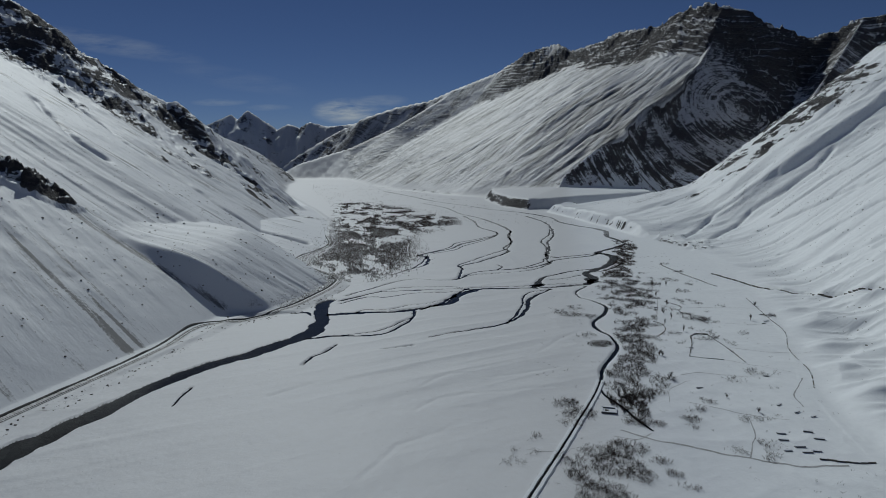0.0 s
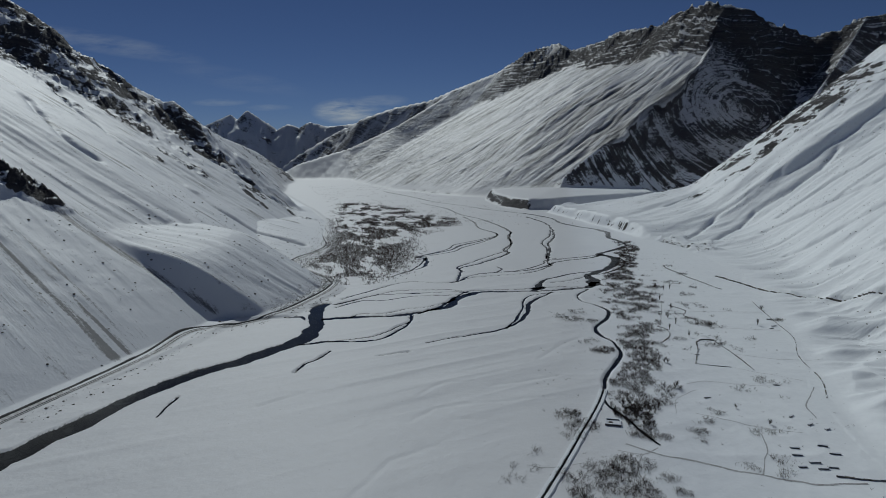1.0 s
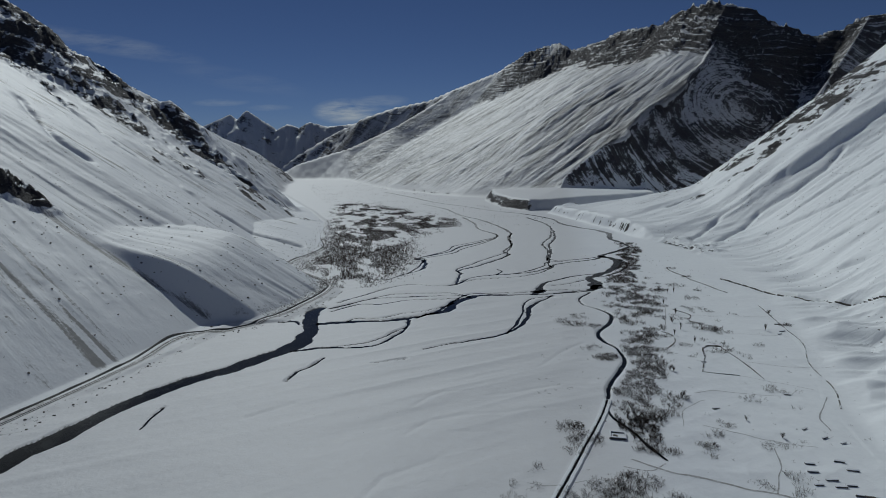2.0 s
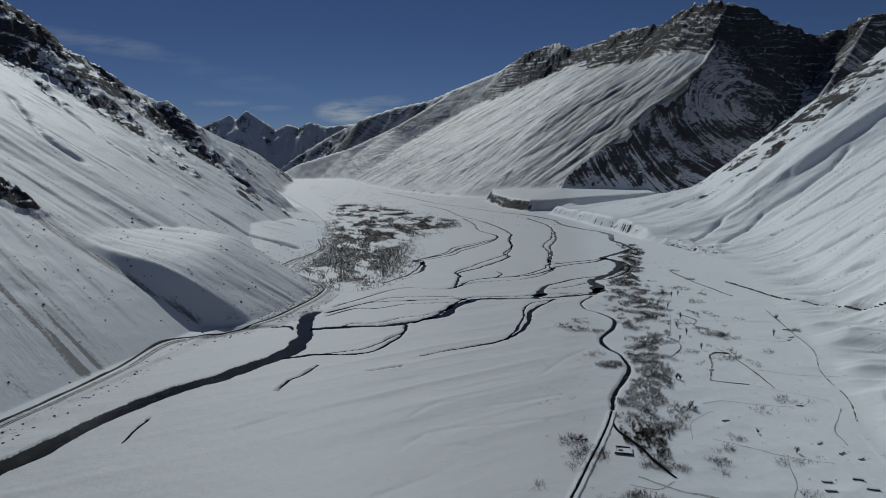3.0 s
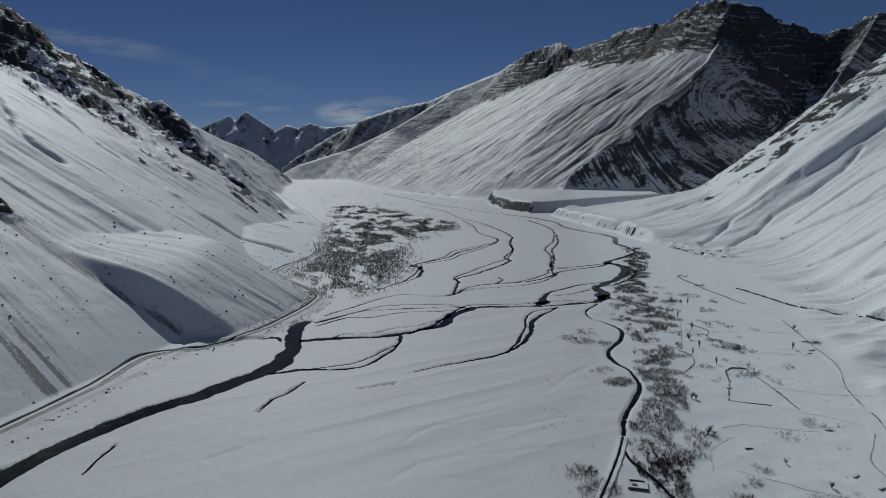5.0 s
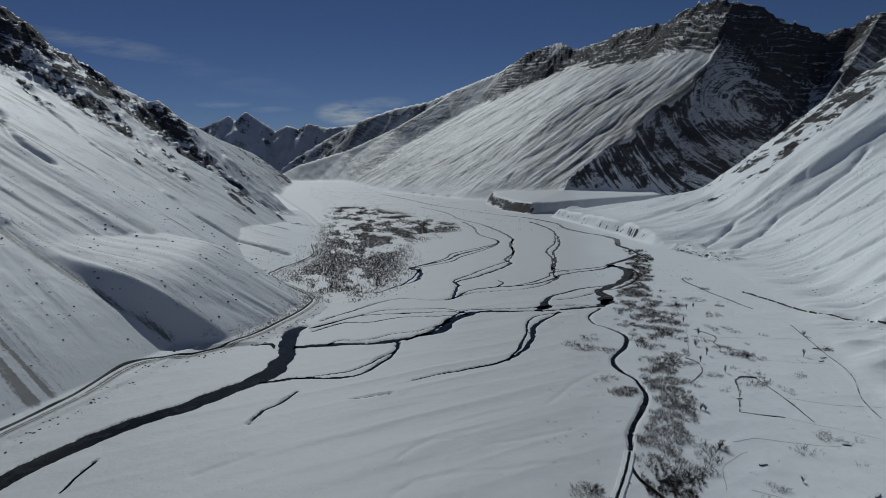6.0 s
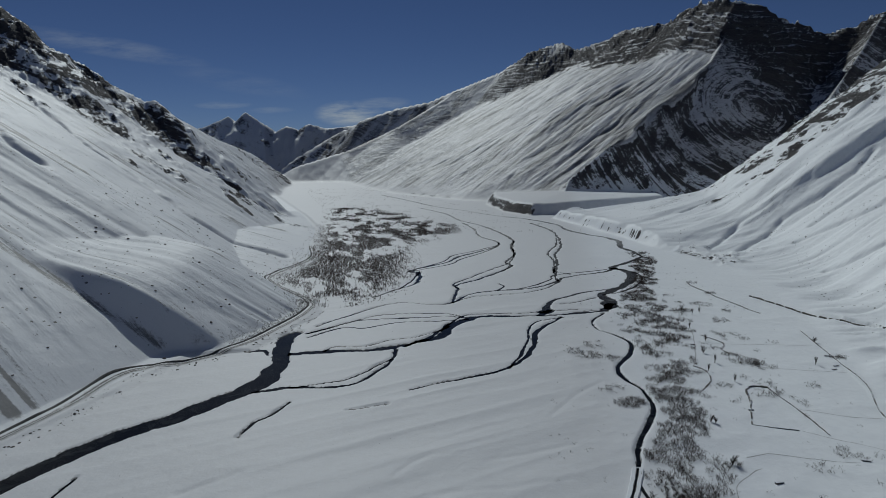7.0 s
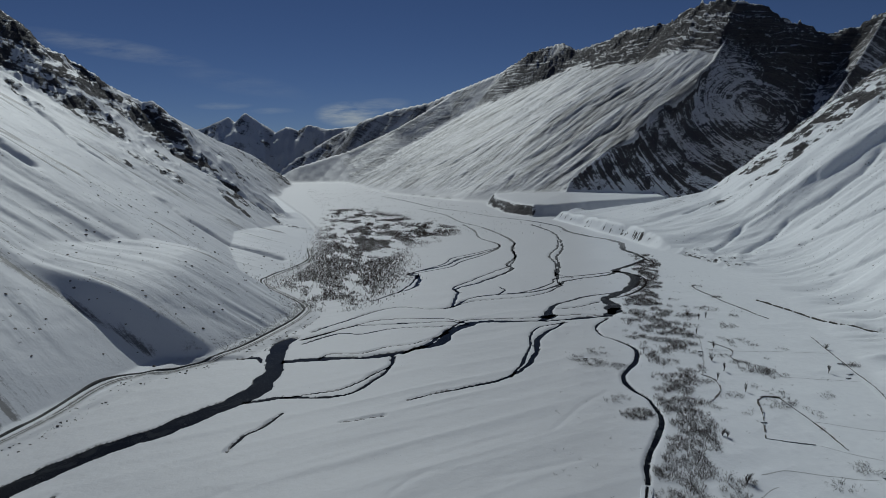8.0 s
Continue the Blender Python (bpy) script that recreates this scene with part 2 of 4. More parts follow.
def groove(x, y, line, width):
    """1 along the middle of a plan line, fading to 0 some widths away."""
    best = np.full(x.shape, 1e9)
    near = np.nonzero((x > min(p[0] for p in line) - 4 * width) & (x < max(p[0] for p in line) + 4 * width) & (y > min(p[1] for p in line) - 4 * width) & (y < max(p[1] for p in line) + 4 * width))
    px, py = x[near], y[near]
    q = np.full(px.shape, 1e9)
    for (x0, y0), (x1, y1) in zip(line, line[1:]):
        dx, dy = x1 - x0, y1 - y0
        t = np.clip(((px - x0) * dx + (py - y0) * dy) / (dx * dx + dy * dy), 0, 1)
        q = np.minimum(q, np.hypot(px - x0 - t * dx, py - y0 - t * dy))
    best[near] = q
    return np.exp(-(best / width) ** 2)


def smax(a, b, k):
    """A maximum with a hollow k metres wide where the two meet."""
    h = np.clip(0.5 + 0.5 * (a - b) / k, 0, 1)
    return b + (a - b) * h + k * h * (1 - h)


# foot of the slopes: y, x
LEFT_FOOT = [(-400, -250), (0, -236), (278, -221), (350, -203), (400, -192), (450, -185), (478, -158), (505, -134), (545, -119), (605, -107), (645, -116), (732, -176), (780, -184), (890, -166), (1000, -190), (1250, -235), (1550, -330), (2000, -490), (2600, -700), (3600, -1040), (5100, -1450)]
LEFT_APRON = [(0, 8), (650, 8), (760, 25), (880, 100), (1000, 110), (1250, 60), (1500, 130), (2500, 160), (5000, 160)]
RIGHT_FOOT = [(-400, 120), (0, 150), (231, 184), (267, 191), (324, 206), (408, 245), (504, 277), (630, 312), (775, 336), (880, 332), (950, 306), (1065, 298), (1276, 262), (1400, 240), (1500, 300), (1650, 420), (2200, 700), (5100, 2200)]
RIGHT_APRON = [(0, 30), (400, 45), (630, 60), (858, 110), (950, 125), (1128, 175), (1300, 280), (1400, 330), (1700, 400), (5000, 400)]
RIGHT_RISE = [(0, 0.22), (500, 0.22), (950, 0.25), (1128, 0.26), (1300, 0.22), (1400, 0.13), (5000, 0.1)]
RIGHT_BACK = [(300, 1470), (366, 1420), (550, 1400), (629, 1310), (717, 1255), (811, 1235), (1300, 1150), (4000, 900)]
# ridge lines: x, y, z
LEFT_SPUR = [(-1700, 1000, 900), (-1200, 1130, 640), (-836, 1210, 445), (-822, 1228, 442), (-814, 1236, 436), (-805, 1246, 420), (-798, 1252, 402), (-785, 1275, 390), (-731, 1300, 352), (-675, 1345, 308), (-624, 1400, 262), (-606, 1402, 270), (-590, 1402, 252), (-560, 1400, 205), (-480, 1330, 128), (-357, 1210, 50), (-300, 1180, 14)]
LEFT_FAR = [(-1700, 2300, 560), (-1248, 2400, 386), (-1082, 2500, 337), (-1046, 2650, 291), (-1033, 2900, 240), (-1010, 3100, 207), (-1003, 3300, 178), (-974, 3450, 126), (-938, 3600, 62), (-940, 3700, 16)]
MAIN_RIDGE = [(-577, 4450, 421), (-324, 4380, 492), (-79, 4280, 527), (78, 4200, 584), (368, 4000, 672), (530, 3850, 761), (693, 3700, 799), (747, 3550, 724), (843, 3300, 723), (888, 3050, 730), (974, 2750, 692), (990, 2600, 712), (1020, 2450, 702), (1062, 2350, 682), (1124, 2300, 655), (1199, 2280, 600), (1336, 2260, 545), (1418, 2200, 561), (1460, 2150, 587), (1511, 2120, 594), (1900, 2000, 640), (2600, 1700, 700)]
RIB = [(1062, 2350, 670), (984, 2250, 528), (904, 2150, 445), (693, 2030, 267), (501, 1930, 157), (378, 1850, 72), (343, 1800, 24)]
FACE_RIBS = ([(1124, 2300, 630), (1080, 2130, 385), (930, 1960, 230), (840, 1800, 90)], [(1460, 2150, 587), (1300, 2010, 440), (1150, 1900, 300), (1000, 1750, 150)])
MAIN_FOOT = [(-1150, 5500), (-640, 3700), (-386, 2926), (-191, 2504), (60, 2030), (335, 1780), (700, 1450)]
FAR_RIB = [(78, 4200, 566), (-295, 3950, 332), (-570, 3800, 200), (-858, 3650, 108), (-942, 3500, 29)]
DARK_RIDGE = [(-560, 4520, 424), (-771, 4600, 342), (-945, 4600, 248), (-1110, 4550, 145), (-1207, 4500, 63)]
HEAD_RANGE = [(-2600, 4850, 420), (-1999, 4880, 382), (-1859, 4900, 434), (-1683, 4900, 505), (-1631, 4900, 466), (-1545, 4900, 534), (-1428, 4900, 454), (-1319, 4900, 381), (-1226, 4900, 424), (-1137, 4900, 392), (-1053, 4900, 437), (-932, 4900, 402), (-819, 4900, 405), (-637, 4900, 429), (-200, 4880, 470)]
TERRACE = [(160, 2150), (128, 1850), (146, 1650), (172, 1530), (205, 1475), (280, 1480), (400, 1575), (600, 1690)]


# rock outcrops: x, y, half length down the slope, half width
SPUR_OUTCROPS = [(-690, 1140, 40, 16), (-700, 1090, 45, 18), (-660, 1230, 36, 18), (-590, 1180, 36, 14), (-560, 1190, 34, 14), (-540, 1150, 30, 12), (-510, 1190, 32, 14), (-485, 1180, 28, 13), (-560, 1310, 36, 18), (-520, 1290, 34, 16), (-440, 1200, 30, 12), (-425, 1260, 30, 14), (-400, 1215, 26, 11), (-385, 1245, 28, 12), (-780, 1130, 60, 24), (-640, 1050, 34, 11), (-740, 1060, 46, 16)]
LOW_OUTCROPS = [(-760, 1215, 60, 45), (-735, 1165, 60, 40), (-700, 1250, 45, 30), (-625, 1142, 45, 18), (-600, 1165, 40, 16), (-655, 1285, 40, 22), (-635, 1330, 45, 25), (-605, 1352, 40, 24), (-572, 1375, 40, 25), (-540, 1365, 40, 22), (-477, 1098, 36, 16), (-455, 1030, 30, 12), (-432, 1108, 26, 16), (-500, 1340, 45, 22), (-455, 1330, 35, 18), (-404, 1278, 40, 16), (-360, 1224, 26, 14)]
RIGHT_OUTCROPS = [(545, 1235, 40, 18), (575, 1215, 40, 20), (570, 1135, 45, 18), (610, 1130, 45, 22), (522, 1060, 30, 10), (463, 1092, 36, 12), (610, 1065, 40, 14), (672, 1085, 50, 20), (700, 1190, 60, 28), (348, 912, 26, 14), (352, 850, 18, 12), (378, 858, 26, 12)]
# low scarps of old banks under the snow: x, y
SCARPS = ([(-16, 295), (-5, 310), (10, 315), (30, 318), (60, 324)], [(-13, 328), (-6, 339), (3, 346), (17, 347)], [(-98, 317), (-90, 323), (-79, 332)], [(5, 296), (14, 297)], [(27, 341), (45, 346), (68, 354)], [(-98, 317), (-89, 325)], [(-35, 228), (-23, 256), (-2, 270)], [(62, 384), (80, 410), (100, 430)])
# gullies down the slopes: x, y
LEFT_GULLIES = ([(-666, 1073), (-576, 1008), (-475, 942), (-397, 909), (-336, 890), (-266, 883), (-206, 868)], [(-560, 850), (-470, 740), (-396, 662), (-372, 660)])
RIGHT_GULLIES = ([(392, 868), (474, 914), (525, 909), (564, 910), (600, 929)], [(470, 842), (534, 839), (570, 823), (620, 800)], [(365, 900), (438, 958), (478, 955), (530, 953)], [(440, 822), (488, 788), (518, 749), (545, 720)], [(410, 1100), (473, 1121), (514, 1084)], [(400, 700), (440, 672), (480, 640)], [(365, 600), (410, 560), (450, 525)])


def land(x, y):
    """Height of the ground, how much rock shows, how thin the snow lies, and the level within the rock's beds."""
    rock = np.zeros(x.shape)
    scree = np.zeros(x.shape)
    wide = fbm(x / 260, y / 260, 3, 3)
    small = fbm(x / 40, y / 40, 4, 11)
    # lines of the snow's grain: across and down the slope, and how marked they are
    across, down, grain = 0.88 * y - 0.47 * x, 0.88 * x + 0.47 * y, np.full(x.shape, 0.12)
    # light falling off from right to left, painted: plain duller, right fields brighter
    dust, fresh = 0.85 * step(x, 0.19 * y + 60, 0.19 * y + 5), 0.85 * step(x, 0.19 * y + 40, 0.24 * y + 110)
    h = 0.5 + 0.40 * fbm(x / 55, y / 55, 4, 21) + 0.02 * np.maximum(0, y - 2500)
    # low wind drifts lie across the plain, mounds and old banks on the tilled side
    h = h + 1.3 * ridged((0.88 * y - 0.47 * x) / 20, (0.88 * x + 0.47 * y) / 150, 3, 31, 0.4) * step(x, 190, 60) * step(y, 900, 500) * (0.3 + 0.7 * vnoise(x / 90, y / 90, 33))
    h = h + 0.9 * step(x, 40, 110) * step(y, 900, 600) * (ridged(x / 26, y / 34, 3, 35) - 0.3)

    for line in SCARPS:
        h = h - 0.28 * groove(x + 2 * small, y + 2 * small, line, 1.6)

    # left side: two planar slopes, set off by the gorge of a side stream
    split = y - 484 - 0.15 * (-150 - x)
    blend = step(split, 0, 22)
    south = np.where(y < 350, along(y, LEFT_FOOT), -203 + 0.25 * (np.minimum(y, 490) - 350))
    north = np.where(y > 505, along(y, LEFT_FOOT), -134.0)
    north = south + (north - south) * np.maximum(step(x, -300, -190), step(y, 540, 820))
    fx = south * (1 - blend) + north * blend
    bend = 1.0
    d = (fx - x) / bend
    w = along(y, LEFT_APRON)
    yq = y - 0.42 * np.maximum(d, 0) * step(y, 620, 480)
    furrow = fbm(yq / 22, d / 240, 4, 41)
    flute = ridged((yq + 0.1 * d) / 75, d / 520, 3, 51)
    up = np.maximum(d - 5, 0)
    slope = 3 + 0.25 * np.minimum(up, w) + 0.65 * np.maximum(up - w, 0)
    rough = step(up, 4, 80)
    slope = slope + rough * (1.0 * furrow + 3.2 * (flute - 0.5) + 4 * wide + 0.8 * small)
    lines = incise(yq / 60, d / 700, 58, 0.16) + 0.6 * incise(yq / 28, d / 330, 59, 0.2)
    slope = slope - rough * 1.0 * lines
    slope = slope + step(up, 90, 300) * 4.5 * (ridged((y + 0.2 * d) / 120, d / 600, 3, 55) - 0.5)
    for line in LEFT_GULLIES:
        slope = slope - 5.5 * groove(x + 4 * small, y + 4 * small, line, 7)
    # gullies in the nose above the road
    slope = slope - step(y, 515, 540) * step(y, 660, 630) * step(up, 2, 12) * step(up, 60, 25) * 3.0 * ridged(y / 9, d / 90, 2, 57)
    bank = np.where(d < 0, np.maximum(3 + 0.28 * d, -2), 3.0)
    bank = bank + 0.9 * small * step(-d, 1, 4)
    hind = np.maximum(0, y - np.interp(x, [-1700, -836, -731, -618, -480, -357], [1010, 1215, 1300, 1390, 1360, 1260]) - 15)
    slope = slope - 0.75 * hind * step(y, 1150, 1300) * step(x, -380, -450)
    left = np.where(d > 5, np.maximum(slope, 3), bank)
    scree = np.maximum(scree, 0.40 * lines * step(up, 20, 60) * (0.8 + small))
    bed = np.interp(-x, [140, 162, 181, 206, 229, 253, 275, 300, 330, 360, 420], [1, 6, 12, 22, 37, 52, 66, 86, 112, 142, 260])
    walls = bed + 0.30 * np.maximum(-split, 0) + 1.08 * np.maximum(split - 3, 0) + 1.2 * small + 3.0 * ridged(x / 14, y / 40, 2, 67) * step(split, 2, 12)
    trench = np.exp(-((split - 1) / 5) ** 2) * step(x, -360, -310) * step(d, 8, 20)
    left = np.where((d > 8) & (x > -420), np.minimum(left, walls), left)
    scree = np.maximum(scree, step(up, 0, 14) * (0.10 + 0.36 * fbm(yq / 9, d / 150, 4, 61)) * (1 - step(y, 800, 1200)))
    scree = np.maximum(scree, step(up, 3, 12) * step(up, 170, 90) * np.exp(-((yq - 380) / 22) ** 2) * (0.40 + 1.1 * fbm(yq / 4.0, d / 110, 5, 65)))
    scree = np.maximum(scree, 0.7 * trench + 0.5 * step(np.abs(d + 7), 7, 3) * (0.4 + 0.6 * small) * (y < 640))
    h = np.maximum(h, np.where(d > -16, left, -5))
    on = d > 5
    across, down, grain = np.where(on, yq, across), np.where(on, d, down), np.where(on, 0.15 + 0.40 * rough, grain)
    dust = np.where(on, 0.25, dust)

    # the near crag on the left slope
    cx, cy = x + 354, y - 508
    crag = np.exp(-((cx * 0.8 + cy * 0.2) / 27) ** 2 - ((cy * 0.9 - cx * 0.3) / 14) ** 2)
    lift = 15 * crag * (0.25 + 1.2 * ridged(x / 11, y / 11, 3, 71))
    h = h + lift + 0.7 * (np.floor(lift / 3) * 3 + 3 * step(lift / 3 % 1, 0.5, 0.95) - lift)
    rock = np.maximum(rock, 0.56 * step(crag, 0.12, 0.40))

    # rocky spur high on the left
    d1, z1, s1, side1 = crest(x, y, LEFT_SPUR, 1.0)
    teeth = ridged(x / 55 + y / 200, y / 80 - x / 240, 4, 81)
    spur = z1 - 0.95 * d1 + step(z1, 20, 120) * (16 * (teeth - 0.5) + 8 * (ridged(x / 60, y / 60, 4, 85) - 0.4))
    on = step(spur - h, -60, 5) * step(z1, 25, 60)
    patch = fbm((x - 0.4 * y) / 120, (y + 0.5 * x) / 26, 5, 9131, 0.6)
    rock = np.maximum(rock, step(z1, 25, 60) * step(d1, 230, 150) * (0.24 + 0.08 * step(d1, 170, 40) + 0.80 * patch))
    h = smax(h, spur, 10)
    # crags under the skyline
    cliffs = step(x, -560, -700) * step(y, 950, 1080) * step(y, 1500, 1350)
    rock = np.maximum(rock, cliffs * (0.38 + 0.7 * fbm((x + y) / 120, (x - y) / 60, 4, 93)))

    d2, z2, s2, _ = crest(x, y, LEFT_FAR, 0.80)
    far_l = z2 - 0.80 * d2 + step(d2, 0, 60) * 22 * (ridged((y + 0.3 * x) / 90, (x - 0.3 * y) / 260, 4, 95) - 0.5)
    rock = np.maximum(rock, step(far_l - h, -5, 5) * (0.16 + 0.24 * step(y, 2900, 3150) + 0.30 * fbm(x / 90, y / 90, 3, 97)) * step(y, 1700, 2100))
    h = smax(h, far_l, 12)

    # right side, near
    fr = along(y, RIGHT_FOOT)
    bend = np.hypot(1, (along(y + 6, RIGHT_FOOT) - along(y - 6, RIGHT_FOOT)) / 12)
    d = (x - fr) / bend
    w, a = along(y, RIGHT_APRON), along(y, RIGHT_RISE)
    up = np.maximum(d, 0)
    oblique = y - 0.22 * d
    lobes = ridged((y + 0.35 * d) / 46, (d - 0.3 * y) / 150, 3, 101)
    furrow = fbm(oblique / 26, d / 420, 4, 111)
    hollow = ridged(oblique / 95, d / 700, 3, 115)
    terrace = 17 * step(y, 900, 1040) * step(d, 0, 22 + 8 * small)
    turn = 0.5 * (up - w + np.sqrt((up - w) ** 2 + 16.0 ** 2)) - 0.5 * (np.sqrt(w ** 2 + 16.0 ** 2) - w)
    right = a * up + (0.76 - a) * turn + terrace
    right = right + step(up, 0, 28) * (1.3 * furrow + 4 * wide - 1.6 * (hollow - 0.4) * step(up, 30, 120) + 13.0 * (lobes - 0.35) * step(up, 220, 90) * step(y, 600, 480) + 1.6 * step(y, 560, 440) * fbm(oblique / 18, d / 60, 2, 105))
    cut = incise(oblique / 75, d / 900, 117, 0.42) + 0.6 * incise(oblique / 44, d / 520, 119, 0.5)
    right = right - step(up, 6, 50) * 5.0 - step(up, 10, 70) * 2.5 * cut - step(up, 6, 40) * 1.8 * incise((y + 0.12 * d) / 30, d / 190, 123, 0.30) - step(up, 6, 30) * 0.8 * incise((y + 0.2 * d) / 16, d / 110, 125, 0.30)
    scree = np.maximum(scree, step(up, 60, 140) * 0.2 * cut * (0.7 + small))
    right = right + step(up, 180, 380) * (14 * (ridged((y + .8 * d) / 85, d / 260, 4, 121) - 0.5))
    back = np.maximum(0, y - np.interp(x, [p[0] for p in RIGHT_BACK], [p[1] for p in RIGHT_BACK]) - 14 * small)
    right = right - 0.95 * back
    for line in RIGHT_GULLIES:
        right = right - 4.5 * groove(x + 3 * small, y + 3 * small, line, 4.5)
    upper = step(up, 120, 240) * step(y, 900, 1120) * step(back, 120, 0)
    rock = np.maximum(rock, upper * (0.24 + 0.70 * fbm((y + d) / 90, (d - y) / 50, 4, 131)))
    rock = np.maximum(rock, (0.06 + 0.40 * fbm((y - 0.8 * d) / 5, d / 60, 4, 133)) * step(y, 900, 1010) * step(d, -2, 6) * step(d, 34, 16))
    rock = np.maximum(rock, (0.62 + 0.5 * small) * np.exp(-((y - 860) / 80) ** 2) * step(d, -8, 4) * step(d, 60, 26))
    # a cut bench runs along the foot
    bench = x - np.interp(y, [440, 482, 525, 564, 611, 650], [350, 336, 322, 307, 297, 288])
    on = step(y, 440, 450) * step(y, 650, 630)
    right = right - 3.0 * on * step(bench, 3.2, 1.2) * step(bench, -9, -2)
    on = (d > 0) & (right > h)
    across, down, grain = np.where(on, oblique, across), np.where(on, d, down), np.where(on, 0.15 + 0.75 * step(up, 10, 60), grain)
    # the right slope's brighter light goes into its snow colour too
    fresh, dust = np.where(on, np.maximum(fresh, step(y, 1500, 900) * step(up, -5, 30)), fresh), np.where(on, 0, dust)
    h = np.where(d > -4, smax(h, right, 2.0), h)

    blocks = ridged((x - y) / 30, (x + y) / 16, 3, 140) - 0.15
    for ox, oy, a, b in (*SPUR_OUTCROPS, *LOW_OUTCROPS, *RIGHT_OUTCROPS):
        a, b, lean = 1.35 * a, 1.35 * b, 0.35 if ox < 0 else 1.0
        at = np.nonzero((np.abs(x - ox) < 2.5 * a) & (np.abs(y - oy) < 2.5 * a))
        px, py = x[at] - ox, y[at] - oy
        e = np.exp(-((px - lean * py * 0.3) / a) ** 2 - ((py + lean * px * 0.4) / b) ** 2) * (0.65 + 0.6 * small[at])
        rock[at] = np.maximum(rock[at], 0.50 * step(e, 0.06, 0.45))
        h[at] = h[at] + 7 * e * blocks[at]

    # the flat terrace in the mouth of the side valley
    td = np.full(x.shape, 1e9)
    for (x0, y0), (x1, y1) in zip(TERRACE, TERRACE[1:]):
        dx, dy = x1 - x0, y1 - y0
        t = np.clip(((x - x0) * dx + (y - y0) * dy) / (dx * dx + dy * dy), 0, 1)
        q = np.hypot(x - x0 - t * dx, y - y0 - t * dy)
        sgn = np.sign(dx * (y - y0) - dy * (x - x0))
        td = np.where(np.abs(q) < np.abs(td), q * sgn, td)
    td = td + 6 * small
    flat = 25 * step(td, 0, 30) + 0.05 * np.maximum(td, 0)
    flat = np.where((x > 60) & (x < 600) & (y < 2100), flat, 0)
    rock = np.maximum(rock, (0.50 + 0.25 * small) * step(td, -3, 4) * step(td, 32, 18) * ((x > 60) & (x < 500) & (y < 2000)) * step(x, 235, 200))
    h = np.maximum(h, flat)

    # the great mountain: layered crest, planar snow slope, a shadowed face above the side valley
    d3, z3, s3, side3 = crest(x, y, MAIN_RIDGE, 1.15)
    df = np.full(x.shape, 1e9)
    for (x0, y0), (x1, y1) in zip(MAIN_FOOT, MAIN_FOOT[1:]):
        length = math.hypot(x1 - x0, y1 - y0)
        df = np.minimum(df, ((x - x0) * (y0 - y1) + (y - y0) * (x1 - x0)) / length)
    fall = 0.42 * x - 0.91 * y
    wob = fbm(fall / 160, d3 / 300, 3, 141)
    cliff = step(s3, 900, 1500)
    inner = y + 38 * fbm(x / 110, y / 110, 4, 147) < np.interp(x, [p[0] for p in reversed(RIB)], [p[1] for p in reversed(RIB)])
    grooves = incise((fall - 0.12 * df) / 75, df / 420, 143, 0.16) + 0.7 * incise((fall + 0.1 * df) / 32, df / 210, 145, 0.18)
    streak = fbm(fall / 40, df / 420, 4, 181)
    plane = (0.515 + 0.14 * step(y, 2750, 2250)) * df + step(df, 0, 120) * (8 * wob + 8 * (ridged((fall - 0.05 * df) / 170, df / 620, 3, 151) - 0.45) + 6 * (ridged((fall + 0.1 * df) / 62, df / 300, 4, 153) - 0.45) + 3.0 * fbm(fall / 24, df / 160, 3, 161) - 3.5 * grooves)
    dc, zc, _, _ = crest(x, y, MAIN_RIDGE, 0.30)
    plane = np.minimum(plane, zc - 0.30 * dc)
    # behind the far rib the ground falls into a hollow under the shaded end of the ridge
    dr, zr, _, sr = crest(x, y, FAR_RIB, 0.5)
    plane = np.where((sr < 0) & (x < 78), np.minimum(plane, zr - 0.5 * dr), plane)
    crag = step(d3, 260, 0) * (6 + 24 * cliff) * (ridged(x / 75, y / 75, 4, 171) - 0.4)
    front = z3 - 1.12 * d3 + crag
    face = z3 - 1.28 * np.minimum(d3, 230) - 1.02 * np.maximum(d3 - 230, 0) + crag + step(d3, 60, 160) * (20 * (ridged((x + 0.4 * y) / 110, (y - 0.4 * x) / 300, 4, 175) - 0.45) + 10 * (ridged((x + 0.5 * y) / 34, (y - 0.5 * x) / 110, 4, 195) - 0.4))
    mount = np.where(side3 > 0, z3 - 0.7 * d3, np.where(inner, face, smax(plane, front, 10)))
    fold = 80 * fbm(x / 420, y / 420, 3, 177)
    stair = 20.0
    ledge = mount + 0.10 * x + fold
    shelf = np.floor(ledge / stair) * stair + stair * step(ledge / stair % 1, 0.40, 0.95) - ledge
    rocky = cliff * step(front - plane, -30, 10) * (1 - inner) + inner * step(d3, 420, 200)
    mount = mount + 0.85 * shelf * np.clip(rocky, 0, 1)
    crest_rock = np.where(inner, 0.55 + 0.14 * fbm(x / 80, y / 80, 3, 185) + 0.12 * step(d3, 300, 120), (0.16 + 0.38 * cliff + 0.30 * cliff * step(d3, 45, 10)) * step(front - plane, -45 + 50 * wob, 15) + 0.12 * step(front - plane, -30, 15) * step(s3, 1000, 700) + 0.10 * streak * step(d3, 700, 300))
    crest_rock = crest_rock * (1 - 0.9 * np.exp(-((x - 690) / 75) ** 2 - ((y - 3690) / 90) ** 2))
    on = mount > h - 3
    rock = np.where(on, np.maximum(rock * step(h - mount, 3, 12), crest_rock), rock)
    scree = np.where(on & ~inner, np.clip(0.37 + 0.30 * streak + 0.18 * grooves, 0, 1) * step(df, 0, 60), scree)
